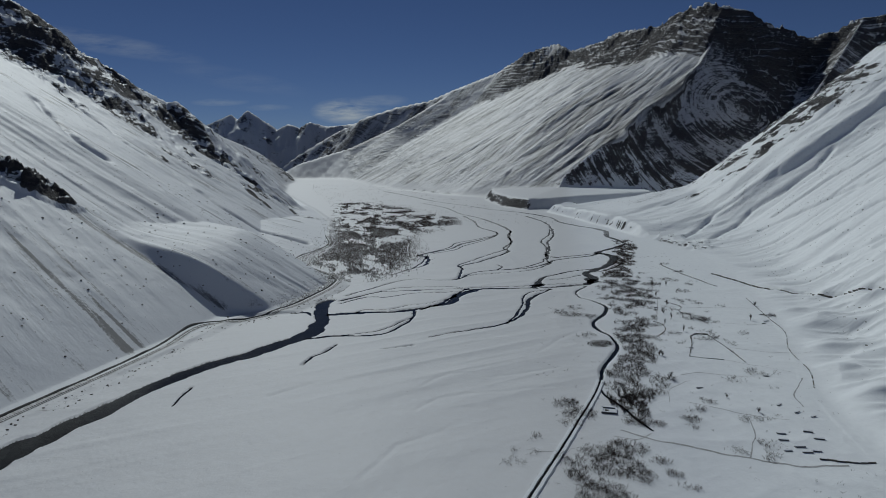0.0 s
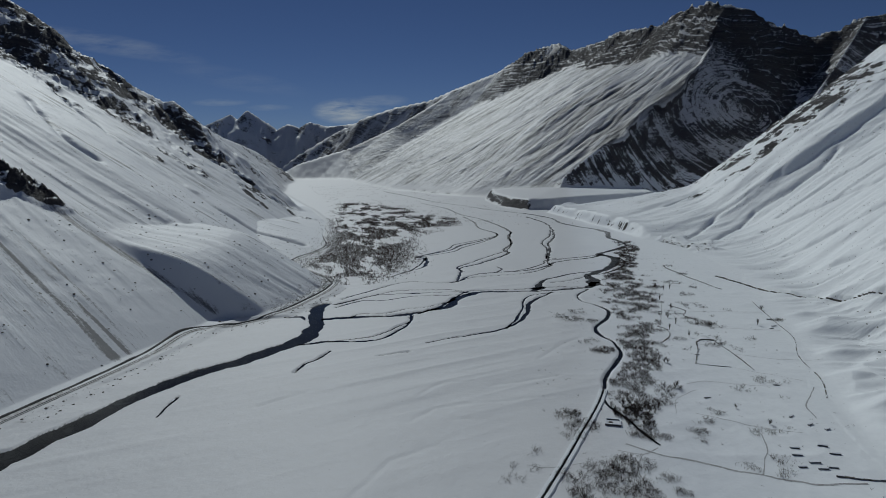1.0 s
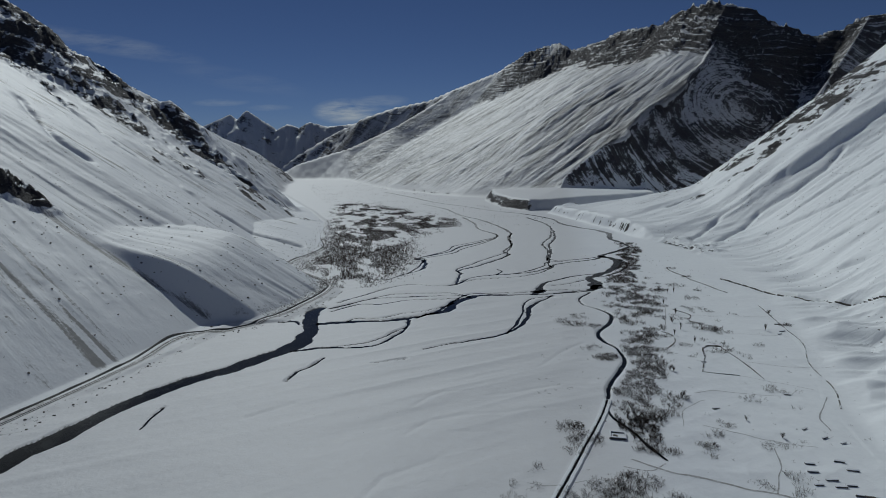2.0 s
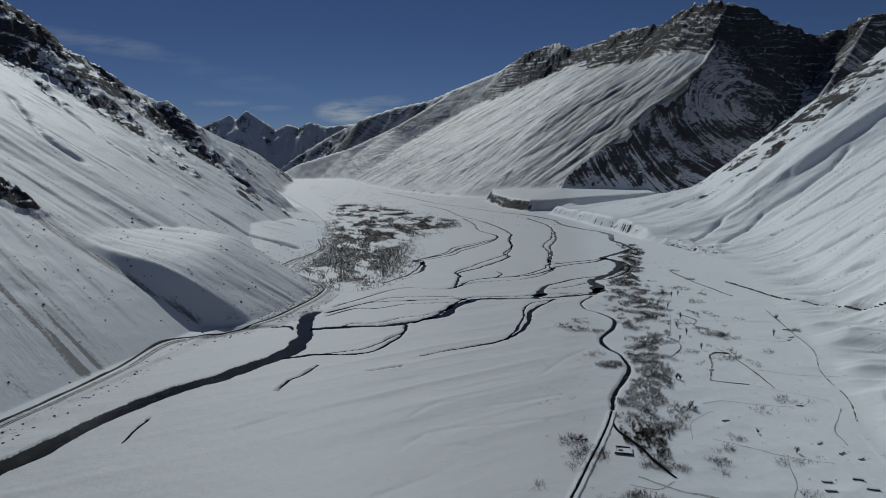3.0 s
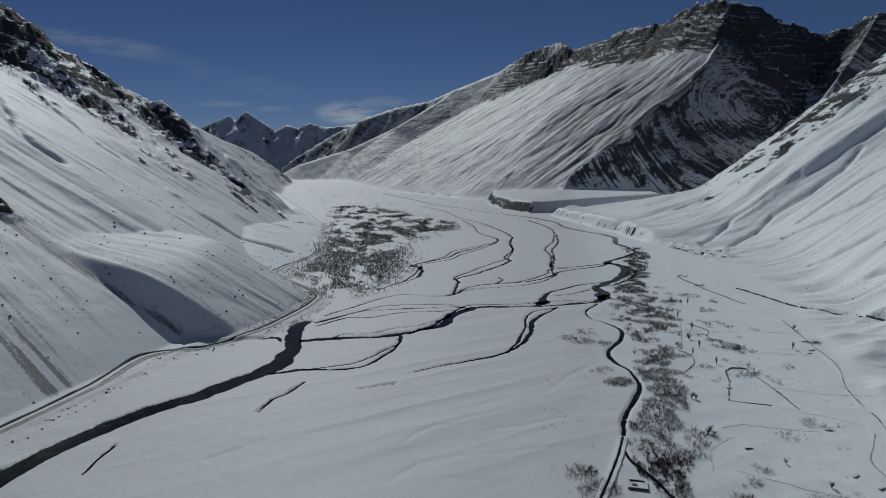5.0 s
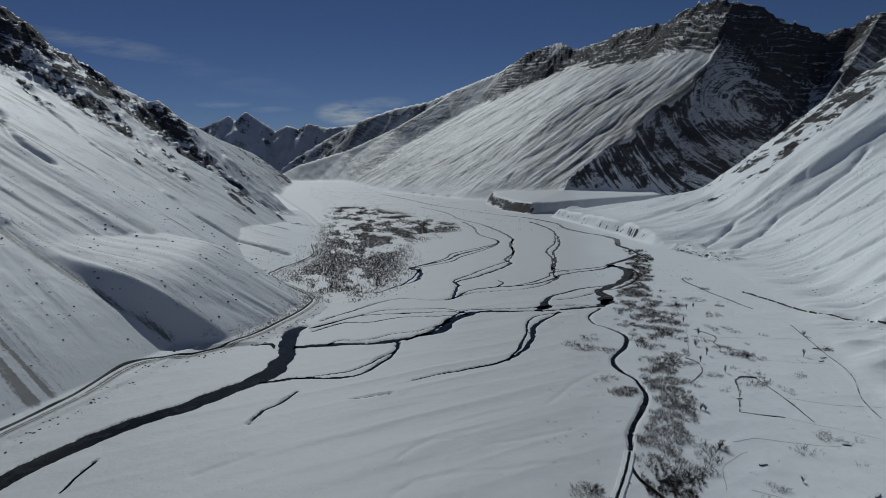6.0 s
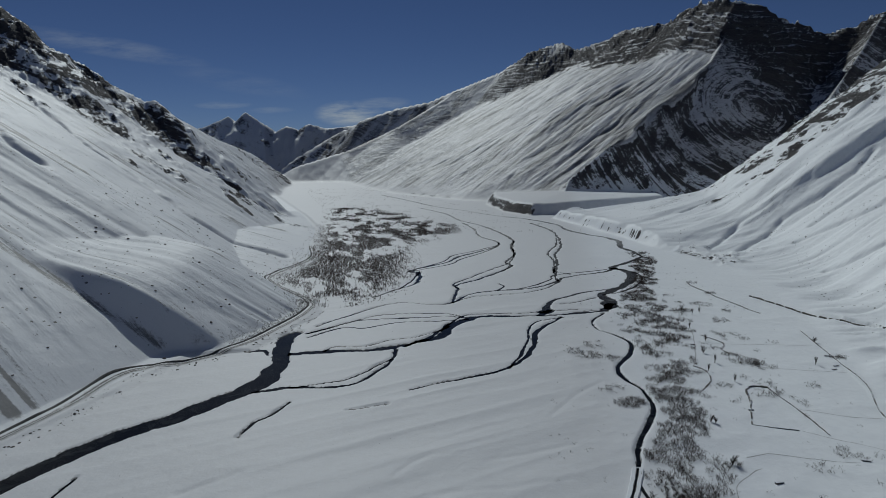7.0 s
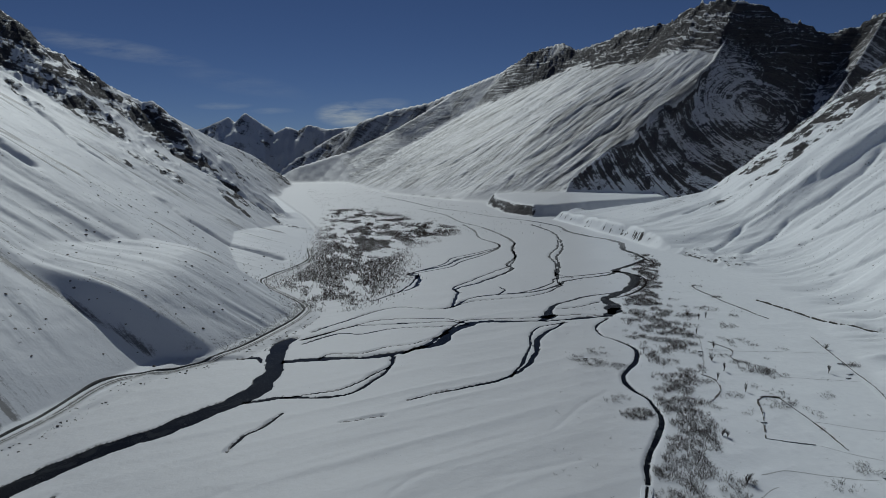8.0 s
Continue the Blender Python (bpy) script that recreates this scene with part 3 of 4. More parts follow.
    across, down = np.where(on, np.where(inner, x + 0.4 * y, fall), across), np.where(on, np.where(inner, y - 0.4 * x, df), down)
    grain = np.where(on, 0.2 + 2.0 * step(df, 0, 80), grain)
    fresh, dust = np.where(on, 0, fresh), np.where(on, 1.0, dust)
    h = smax(h, mount, 8)
    # a broken bank along the foot
    rock = np.maximum(rock, step(df, -4, 3) * step(df, 20, 11) * step(y, 2000, 2150) * (0.46 + 0.75 * fbm(fall / 45, df / 40, 3, 187)))

    for i, line in enumerate((RIB, *FACE_RIBS)):
        d4, z4, s4, side4 = crest(x, y, line, 1.02)
        rib = z4 - 1.02 * d4 + step(d4, 0, 70) * (16 * (ridged((x + 0.4 * y) / 80, (y - 0.4 * x) / 170, 4, 191) - 0.45) + 9 * (ridged((x + 0.5 * y) / 30, (y - 0.5 * x) / 100, 4, 197) - 0.4))
        face = step(rib - h, -4, 6)
        rock = np.maximum(rock * (1 - 0.5 * face), face * (0.40 + 0.24 * fbm(s4 / 60, d4 / 60, 3, 201)))
        h = smax(h, rib, 6)

    for line, kk, amount, seed in ((FAR_RIB, 0.55, 0.12, 221), (DARK_RIDGE, 0.95, 0.26, 231), (HEAD_RANGE, 0.95, 0.17, 241)):
        d5, z5, s5, _ = crest(x, y, line, kk)
        big = kk > 0.6
        far = z5 - kk * d5 + step(d5, 0, 90) * (34 if big else 4) * (ridged((x + 0.3 * y) / (150 if big else 60), (y - 0.3 * x) / 190, 4, seed) - 0.45) + (step(d5, 0, 60) * 30 * (ridged((x + 0.15 * y) / 62, (y - 0.2 * x) / 150, 4, seed + 3) - 0.45) if big else 0) + (4 if big else 2) * fbm(x / 30, y / 30, 3, seed + 5)
        on = step(far - h, -4, 8)
        rock = np.maximum(rock * (1 - 0.6 * on), on * (amount + 0.3 * fbm(x / 80, y / 80, 4, seed + 7)))
        h = smax(h, far, 8)
    # broken ground where the rock stands out
    bare = np.clip(rock, 0, 1)
    h = h + bare * (9 * (ridged(x / 30, y / 30, 3, 251) - 0.4) + 4 * (ridged(x / 11, y / 11, 2, 255) - 0.4)) * step(bare, 0.15, 0.5)
    # the beds lie nearly flat in the crest and bend into an arch in the shaded face
    level = h + np.where(x < 0, 0.35 * x, 0.10 * x) + 0.5 * fold
    arch = 0.9 * np.hypot(x - 985, 1.15 * (h - 270)) + 0.35 * fold
    level = np.where(inner & (x > 250) & (y > 1500), level + (arch - level) * step(d3, 60, 200), level)
    return h, np.clip(rock, 0, 0.62), np.clip(scree, 0, 1), level, across, down, grain, dust, fresh


def curve_points(points, spacing):
    """A smooth line through plan points, evenly spaced: x, y and the way's normal, with the width carried along."""
    p = np.array(points, float)
    q = np.vstack([2 * p[0] - p[1], p, 2 * p[-1] - p[-2]])
    out = []
    for i in range(1, len(q) - 2):
        a, b, c, d = q[i - 1:i + 3]
        n = max(2, int(np.hypot(*(c - b)[:2]) / spacing))
        t = np.linspace(0, 1, n, endpoint=False)[:, None]
        out.append(0.5 * (2 * b + (c - a) * t + (2 * a - 5 * b + 4 * c - d) * t ** 2 + (3 * b - a - 3 * c + d) * t ** 3))
    out.append(p[-1:])
    p = np.vstack(out)
    way = np.gradient(p[:, :2], axis=0)
    way /= np.linalg.norm(way, axis=1)[:, None] + 1e-9
    return p, np.stack([-way[:, 1], way[:, 0]], -1)


# ---- the river's arms: x, y, width ----
RIVER = [(-260, -300, 22), (-235, 0, 20), (-212, 200, 18), (-193, 266, 12), (-183, 295, 11), (-170, 333, 9.5), (-155, 361, 10.5), (-130, 392, 11), (-112, 419, 12), (-102, 439, 13), (-99, 465, 11), (-102, 490, 10), (-110, 525, 11), (-104, 545, 7)]
CHANNELS = []
CHANNELS.append([(-99, 493, 9), (-76, 495, 8), (-62, 497, 7), (-43, 496, 7), (-24, 504, 8), (-9, 515, 8), (7, 528, 9), (12, 553, 9), (29, 576, 8), (48, 584, 6), (75, 582, 5), (103, 584, 5), (128, 591, 6), (145, 595, 7)])
CHANNELS.append([(145, 595, 8), (158, 624, 12), (161, 656, 9), (174, 674, 9), (197, 703, 9), (216, 745, 10), (216, 778, 9), (209, 796, 8), (236, 832, 8), (266, 871, 7), (270, 917, 6), (266, 954, 7), (280, 1017, 8), (275, 1064, 7), (258, 1102, 7), (234, 1169, 7), (231, 1261, 6), (211, 1339, 6), (184, 1402, 5)])
CHANNELS.append([(-102, 422, 3), (-82, 430, 5), (-63, 429, 4), (-47, 433, 3), (-39, 443, 4), (-31, 459, 3), (-26, 479, 3), (-24, 499, 5)])
CHANNELS.append([(-11, 424, 0.8), (1, 431, 1.2), (10, 436, 2), (30, 445, 3), (48, 457, 3), (61, 475, 4), (72, 503, 4), (79, 535, 5), (91, 556, 4), (106, 577, 4)])
CHANNELS.append([(-96, 540, 3), (-66, 573, 3), (-40, 580, 3), (-12, 582, 3), (11, 586, 2), (29, 580, 3)])
CHANNELS.append([(-94, 530, 3), (-72, 556, 2), (-54, 554, 2), (-30, 568, 2), (2, 570, 2), (29, 576, 2)])
CHANNELS.append([(-94, 560, 3), (-62, 608, 3), (-35, 636, 3), (-4, 628, 2), (16, 633, 4), (32, 665, 3), (55, 680, 4), (83, 686, 4), (107, 697, 4), (129, 723, 5), (139, 742, 4), (167, 759, 5), (189, 770, 5), (212, 796, 6)])
CHANNELS.append([(16, 633, 3), (22, 690, 4), (22, 711, 4), (48, 744, 5), (77, 790, 5), (90, 826, 5), (86, 846, 5), (105, 911, 5), (108, 989, 5), (119, 1050, 5), (107, 1162, 5), (80, 1285, 5)])
CHANNELS.append([(-60, 660, 2), (-40, 695, 3), (-22, 726, 5), (-21, 782, 6), (-32, 800, 5), (11, 853, 5), (27, 895, 6), (59, 940, 5), (88, 992, 5), (92, 1040, 4), (69, 1112, 4), (65, 1211, 5), (48, 1332, 6)])
CHANNELS.append([(129, 723, 3), (135, 768, 4), (151, 840, 4), (160, 905, 4), (182, 981, 5), (196, 1074, 5), (202, 1191, 5), (183, 1310, 6)])
CHANNELS.append([(92, 590, 6), (98, 606, 8), (110, 637, 4), (126, 652, 4), (146, 669, 4), (170, 679, 4)])
CHANNELS.append([(105, 621, 3), (126, 626, 2.5), (151, 645, 3)])
CHANNELS.append([(-90, 366, 1.2), (-88, 382, 2.2), (-81, 394, 2), (-76, 409, 1.2)])
CHANNELS.append([(-43, 396, 0.7), (-33, 399, 1.0), (-22, 403, 0.6)])
CHANNELS.append([(-147, 305, 0.9), (-147, 331, 1.2)])
CHANNELS.append([(184, 1402, 5), (120, 1500, 5), (60, 1640, 5), (-20, 1800, 6), (-120, 2100, 7), (-230, 2400, 9)])
CHANNELS.append([(80, 1285, 4), (40, 1400, 5), (10, 1560, 4), (-60, 1750, 5)])
CHANNELS.append([(-20, 505, 3), (-6, 520, 5), (4, 541, 4), (12, 556, 3)])
CHANNELS.append([(150, 600, 6), (156, 610, 11), (160, 622, 8)])
CHANNELS.append([(86, 584, 4), (96, 592, 10), (103, 600, 6)])
CHANNELS.append([(62, 683, 2), (70, 700, 2), (66, 716, 1.5)])
CHANNELS.append([(150, 760, 2), (140, 776, 2), (136, 790, 3)])
CHANNELS.append([(-112, 490, 3), (-118, 500, 4), (-128, 497, 2.5)])
CREEK = [(91, 334, 2.5), (94, 345, 3.2), (97, 352, 3.5), (108, 373, 4.5), (118, 394, 4.5), (120, 418, 2.2), (115, 435, 4), (118, 457, 4.5), (133, 482, 5), (140, 505, 4.5), (134, 525, 3), (126, 540, 2), (127, 562, 2.5), (143, 587, 3)]


WATER_LEVEL = 0.28
COURSES = []


def course(points, seed, wander, main=False):
    """One arm of the river as an evenly spaced line with uneven width, kept for its bed and its water."""
    p, n = curve_points(points, 1.5)
    run = np.arange(len(p)) * 1.5
    p[:, :2] += n * (fbm(run / 13, run * 0 + seed + 80, 3, seed + 5) * (0.5 + 0.22 * p[:, 2]) * wander * 2.2)[:, None]
    p[:, 2] *= 1 + 1.1 * wander * fbm(run / 16, run * 0 + seed, 4, seed, 0.6)
    COURSES.append((p, n, main))


course([(x, y, 1.15 * w) for x, y, w in RIVER], 7, 0.2)
for number, line in enumerate(CHANNELS):
    course([(x, y, (0.62 if w < 6 else 0.85) * w) for x, y, w in line], 20 + 11 * number, 0.42, number == 1)
# thin side threads that leave a channel and come back to it
threads = np.random.default_rng(77)
for number, first, last, off in ((0, 1, 7, 14), (0, 7, 13, 13), (1, 2, 7, -16), (4, 0, 5, 12), (6, 4, 9, -15), (6, 7, 13, 14), (7, 1, 6, 12), (8, 3, 8, -13), (8, 1, 4, 12), (9, 1, 5, 10), (3, 4, 9, 11), (2, 1, 6, 8), (8, 4, 9, 10), (7, 4, 9, -9)):
    stretch = CHANNELS[number][first:last + 1]
    thread = []
    for i, (x, y, w) in enumerate(stretch):
        swell = math.sin(math.pi * i / (len(stretch) - 1)) ** 0.6
        thread.append((x - 0.35 * off * swell + 2.5 * threads.normal(), y + off * swell * threads.uniform(0.7, 1.3), threads.uniform(0.6, 1.3)))
    course(thread, 400 + 13 * number + first, 0.42)
course([(x, y, 0.55 * w) for x, y, w in CREEK], 301, 0.26)


def carve(x, y, h, scree, ys):
    """Sink the river's beds into the plain, with low uneven banks and a wet stony rim."""
    for p, n, main in COURSES:
        for px, py, w in p:
            if py < 150 or py > 2450:
                continue
            reach = 0.5 * w + 4
            i0, i1 = np.searchsorted(ys, (py - reach, py + reach))
            i1 = max(i1, i0 + 1)
            near = 60 + 0.77 * py
            c = ((px / near) * INNER + 1) / 2 * (COLUMNS - 1)
            cell = near * 2 / (INNER * COLUMNS)
            j0, j1 = int(c - reach / cell), int(c + reach / cell) + 2
            at = (slice(i0, i1 + 1), slice(max(j0, 0), j1))
            q = np.hypot(x[at] - px, y[at] - py) - max(0.5 * w, 0.55 * cell)
            h[at] = np.where(q < 2.5, np.minimum(h[at], np.maximum(0.02, 0.02 + 0.9 * q)), h[at])
            scree[at] = np.where(q < 0.5, 0.9, scree[at])


# ---- the ground, one sheet that widens with the valley ----
COLUMNS, INNER = 840, 0.95


GRID = []


def spread(u, y):
    """Plan x of a column, -1 to 1: closely set within the valley, widely beside it."""
    near = 60 + 0.77 * np.maximum(y, 0)
    return np.sign(u) * (np.minimum(np.abs(u) / INNER, 1) * near + np.maximum(np.abs(u) - INNER, 0) / (1 - INNER) * 480)


def make_ground():
    ys = [-420.0]
    while ys[-1] < 5060:
        y = ys[-1]
        ys.append(y + (7.0 if y < 170 else max(1.5, 0.0037 * y) if y < 1600 else 6.0 if y < 2650 else 0.0046 * y))
    ys = np.array(ys)
    u = np.linspace(-1, 1, COLUMNS)
    y, u = np.meshgrid(ys, u, indexing="ij")
    x = spread(u, y)
    h, rock, scree, level, across, down, grain, dust, fresh = land(x, y)
    carve(x, y, h, scree, ys)
    rows, cols = x.shape
    mesh = bpy.data.meshes.new("ground")
    mesh.vertices.add(rows * cols)
    mesh.vertices.foreach_set("co", np.stack([x, y, h], -1).astype(np.float32).ravel())
    i = np.arange(rows * cols).reshape(rows, cols)
    quads = np.stack([i[:-1, :-1], i[:-1, 1:], i[1:, 1:], i[1:, :-1]], -1).reshape(-1, 4)
    mesh.loops.add(quads.size)
    mesh.polygons.add(len(quads))
    mesh.loops.foreach_set("vertex_index", quads.ravel().astype(np.int32))
    mesh.polygons.foreach_set("loop_start", (np.arange(len(quads)) * 4).astype(np.int32))
    mesh.polygons.foreach_set("use_smooth", np.ones(len(quads), dtype=bool))
    mesh.update(calc_edges=True)
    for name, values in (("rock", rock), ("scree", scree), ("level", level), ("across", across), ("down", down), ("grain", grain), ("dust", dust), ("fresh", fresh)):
        mesh.attributes.new(name, "FLOAT", "POINT").data.foreach_set("value", values.astype(np.float32).ravel())
    mesh.materials.append(SNOW_ROCK)
    GRID.append((ys, h))
    return tagged(new("ground", mesh), "snow-covered valley floor and rocky mountain slopes", "ground", kind="structure")


ground = make_ground()


def heights(xs, ys):
    """Heights of the ground sheet at places of the plan."""
    rows, h = GRID[0]
    x, y = np.asarray(xs, float), np.clip(np.asarray(ys, float), rows[0], rows[-1] - 1)
    i = np.clip(np.searchsorted(rows, y) - 1, 0, len(rows) - 2)
    t = (y - rows[i]) / (rows[i + 1] - rows[i])
    total = 0
    for k, part_ in ((i, 1 - t), (i + 1, t)):
        near = 60 + 0.77 * np.maximum(rows[k], 0)
        u = np.sign(x) * (np.minimum(np.abs(x) / near, 1) * INNER + np.maximum(np.abs(x) - near, 0) / 480 * (1 - INNER))
        c = np.clip((u + 1) / 2 * (COLUMNS - 1), 0, COLUMNS - 1.001)
        j = c.astype(int)
        total = total + part_ * (h[k, j] * (1 - c + j) + h[k, j + 1] * (c - j))
    return total


def height(x, y):
    return float(heights([x], [y])[0])


def mesh_ob(name, verts, faces, material, smooth=False):
    mesh = bpy.data.meshes.new(name)
    mesh.from_pydata([tuple(v) for v in verts], [], [tuple(f) for f in faces])
    mesh.materials.append(material)
    if smooth:
        mesh.polygons.foreach_set("use_smooth", [True] * len(mesh.polygons))
    mesh.update()
    return new(name, mesh)


def ribbon(name, points, material, lift, spacing=2.5, wander=0.25, seed=0):
    """A band over the ground along plan points (x, y, width), with uneven edges."""
    p, n = curve_points(points, spacing)
    run = np.arange(len(p)) * spacing
    if wander > 0.25:
        p[:, :2] += n * (fbm(run / 13, run * 0 + seed + 80, 3, seed + 5) * (0.5 + 0.22 * p[:, 2]))[:, None]
    wl_ = p[:, 2] * 0.5 * (1 + wander * fbm(run / 9, run * 0 + seed, 3, seed) * 1.4)
    wr_ = p[:, 2] * 0.5 * (1 + wander * fbm(run / 9, run * 0 + seed + 40, 3, seed + 9) * 1.4)
    lx, ly = p[:, 0] + n[:, 0] * wl_, p[:, 1] + n[:, 1] * wl_
    rx, ry = p[:, 0] - n[:, 0] * wr_, p[:, 1] - n[:, 1] * wr_
    xs, ys = np.concatenate([lx, p[:, 0], rx]), np.concatenate([ly, p[:, 1], ry])
    zs = heights(xs, ys) + lift
    k = len(p)
    faces = [(i, i + k, i + k + 1, i + 1) for i in range(k - 1)] + [(i + k, i + 2 * k, i + 2 * k + 1, i + k + 1) for i in range(k - 1)]
    return mesh_ob(name, np.stack([xs, ys, zs], -1), faces, material, True)


# ---- river ----
for p, n, main in COURSES:
    wide = 0.55 * p[:, 2] + 0.7
    k = len(p)
    verts = [(p[i, 0] + o * n[i, 0] * wide[i], p[i, 1] + o * n[i, 1] * wide[i], WATER_LEVEL) for o in (-1, 0, 1) for i in range(k)]
    water = mesh_ob("water", verts, [(j * k + i, j * k + i + 1, (j + 1) * k + i + 1, (j + 1) * k + i) for j in range(2) for i in range(k - 1)], SHALLOWS if main else WATER, True)
    tagged(water, "dark shallow river water between snow banks", "river", kind="structure")
side_arm = ribbon("water", [(87, 322, 1.2), (87, 306, 1.6), (91, 296, 1.5), (94, 280, 1.7), (98, 266, 0.8)], WATER, 0.22, 2, 0.3, 77)
tagged(side_arm, "thin dark stream running past a walled house", "stream", kind="structure")

# ---- road along the foot of the left slope ----
road_line = [(x - 2.4, y, 4.2) for y, x in LEFT_FOOT if -400 <= y <= 1000]
road = ribbon("road", road_line, ROAD, 0.12, 3.0, 0.08, 5)
tagged(road, "narrow slushy mountain road along the slope", "road", kind="structure")

# the cut bank above the road, bare earth and stones
p, n = curve_points([(x - 4.6, y, 1) for x, y, w in road_line if y > 150], 2.0)
run = np.arange(len(p)) * 2.0
tall_ = 0.5 + 0.6 * vnoise(run / 11, run * 0, 91)
zs = heights(p[:, 0], p[:, 1])
k = len(p)
verts = [(p[i, 0] + n[i, 0] * o, p[i, 1] + n[i, 1] * o, zs[i] + z * tall_[i]) for o, z in ((-0.9, -0.6), (0.0, 0.75), (0.5, 1.0), (1.6, 0.2)) for i in range(k)]
cut_bank = mesh_ob("cut_bank", verts, [(j * k + i, j * k + i + 1, (j + 1) * k + i + 1, (j + 1) * k + i) for j in range(3) for i in range(k - 1)], GRAVEL, True)
tagged(cut_bank, "dark earth bank cut into the slope above a road", "bank", kind="structure")
# wheel tracks in the road's snow
for side in (-0.9, 0.9):
    track = ribbon("wheel_track", [(x + side, y, 0.55) for x, y, w in road_line if y > 150], GRAVEL, 0.18, 3.0, 0.25, 6)
    tagged(track, "dark wet wheel track in the road snow", "track", kind="structure")

# ---- trees, walls, houses, rocks ----
rng = np.random.default_rng(5)


def part(name, bm, material, parent, label=""):
    mesh = bpy.data.meshes.new(name)
    bm.to_mesh(mesh)
    bm.free()
    mesh.materials.append(material)
    ob = new(name, mesh)
    ob.parent = parent
    if label:
        ob["label"] = label
    return ob


def thing(name, x, y, z, turn, label, category, group=""):
    ob = new(name)
    ob.matrix_world = pose(x, y, z, 0, 0, turn)
    return tagged(ob, label, category, group)


def box(bm, sx, sy, sz, at=(0, 0, 0), turn=0.0, jitter=0.0):
    """A block that stands on its base, with uneven corners."""
    made = bmesh.ops.create_cube(bm, size=1)["verts"]
    m = pose(*at, 0, 0, turn)
    for v in made:
        v.co = m @ Vector((v.co.x * sx, v.co.y * sy, (v.co.z + 0.5) * sz)) + Vector((rng.normal() * jitter, rng.normal() * jitter, rng.normal() * jitter))
    return made


def limb(verts, faces, a, b, ra, rb, sides=3):
    """A tapered stick from a to b."""
    a, b = Vector(a), Vector(b)
    way = (b - a).normalized()
    side = way.orthogonal().normalized()
    other = way.cross(side)
    n = len(verts)
    for p, r in ((a, ra), (b, rb)):
        for i in range(sides):
            t = 2 * math.pi * i / sides
            verts.append(tuple(p + (side * math.cos(t) + other * math.sin(t)) * r))
    for i in range(sides):
        j = (i + 1) % sides
        faces.append((n + i, n + j, n + sides + j, n + sides + i))


def bare_tree(r, tall, spread, stems, thick=1.0):
    """Trunk and crown of a leafless willow or poplar, as two lists of sticks."""
    trunk, crown = ([], []), ([], [])
    for s in range(stems):
        lean = r.uniform(0, 2 * math.pi)
        foot = Vector((r.normal() * 0.03, r.normal() * 0.03, -0.25))
        tip = foot + Vector((math.cos(lean) * spread * 0.25, math.sin(lean) * spread * 0.25, tall * r.uniform(0.5, 0.65)))
        limb(*trunk, foot, tip, 0.11 * thick, 0.05 * thick, 4)
        for b in range(7 if stems < 3 else 4):
            t = r.uniform(0.25, 1.0)
            start = foot.lerp(tip, t)
            a = r.uniform(0, 2 * math.pi)
            end = start + Vector((math.cos(a) * spread * r.uniform(0.35, 0.6), math.sin(a) * spread * r.uniform(0.35, 0.6), tall * r.uniform(0.18, 0.42)))
            end.z = min(end.z, tall)
            limb(*crown, start, end, 0.05 * thick, 0.025 * thick)
            for w in range(6):
                u = r.uniform(0.2, 1.0)
                p = start.lerp(end, u)
                q = p + Vector((r.normal() * spread * 0.17, r.normal() * spread * 0.17, tall * r.uniform(0.05, 0.2)))
                limb(*crown, p, q, 0.032 * thick, 0.014 * thick)
    return trunk, crown


# kinds: height, spread, stems, stick thickness
KINDS = [(4.0, 1.8, 2, 0.6), (3.3, 2.0, 3, 0.5), (2.7, 2.1, 4, 0.48), (2.0, 2.0, 5, 0.45), (5.4, 1.3, 1, 0.9), (2.3, 2.4, 5, 0.45), (4.6, 2.3, 3, 1.9), (6.0, 1.6, 2, 1.9)]
PLANTS = []
for index, (tall, spread, stems, thick) in enumerate(KINDS):
    trunk, crown = bare_tree(np.random.default_rng(100 + index), tall, spread, stems, thick)
    meshes = []
    for name, (v, f) in (("trunk", trunk), ("crown", crown)):
        mesh = bpy.data.meshes.new(name)
        mesh.from_pydata(v, [], f)
        mesh.materials.append(TWIG)
        meshes.append(mesh)
    PLANTS.append((meshes, np.array(trunk[0] + crown[0]), trunk[1] + [tuple(i + len(trunk[0]) for i in q) for q in crown[1]]))


def put_tree(kind, x, y, size, turn, label, category, group):
    tree = thing("tree" if KINDS[kind][2] < 3 else "shrub", x, y, height(x, y), turn, label, category, group)
    tree.scale = (size, size, size)
    for mesh in PLANTS[kind][0]:
        ob = new(mesh.name.split(".")[0], mesh)
        ob.parent = tree
    return tree


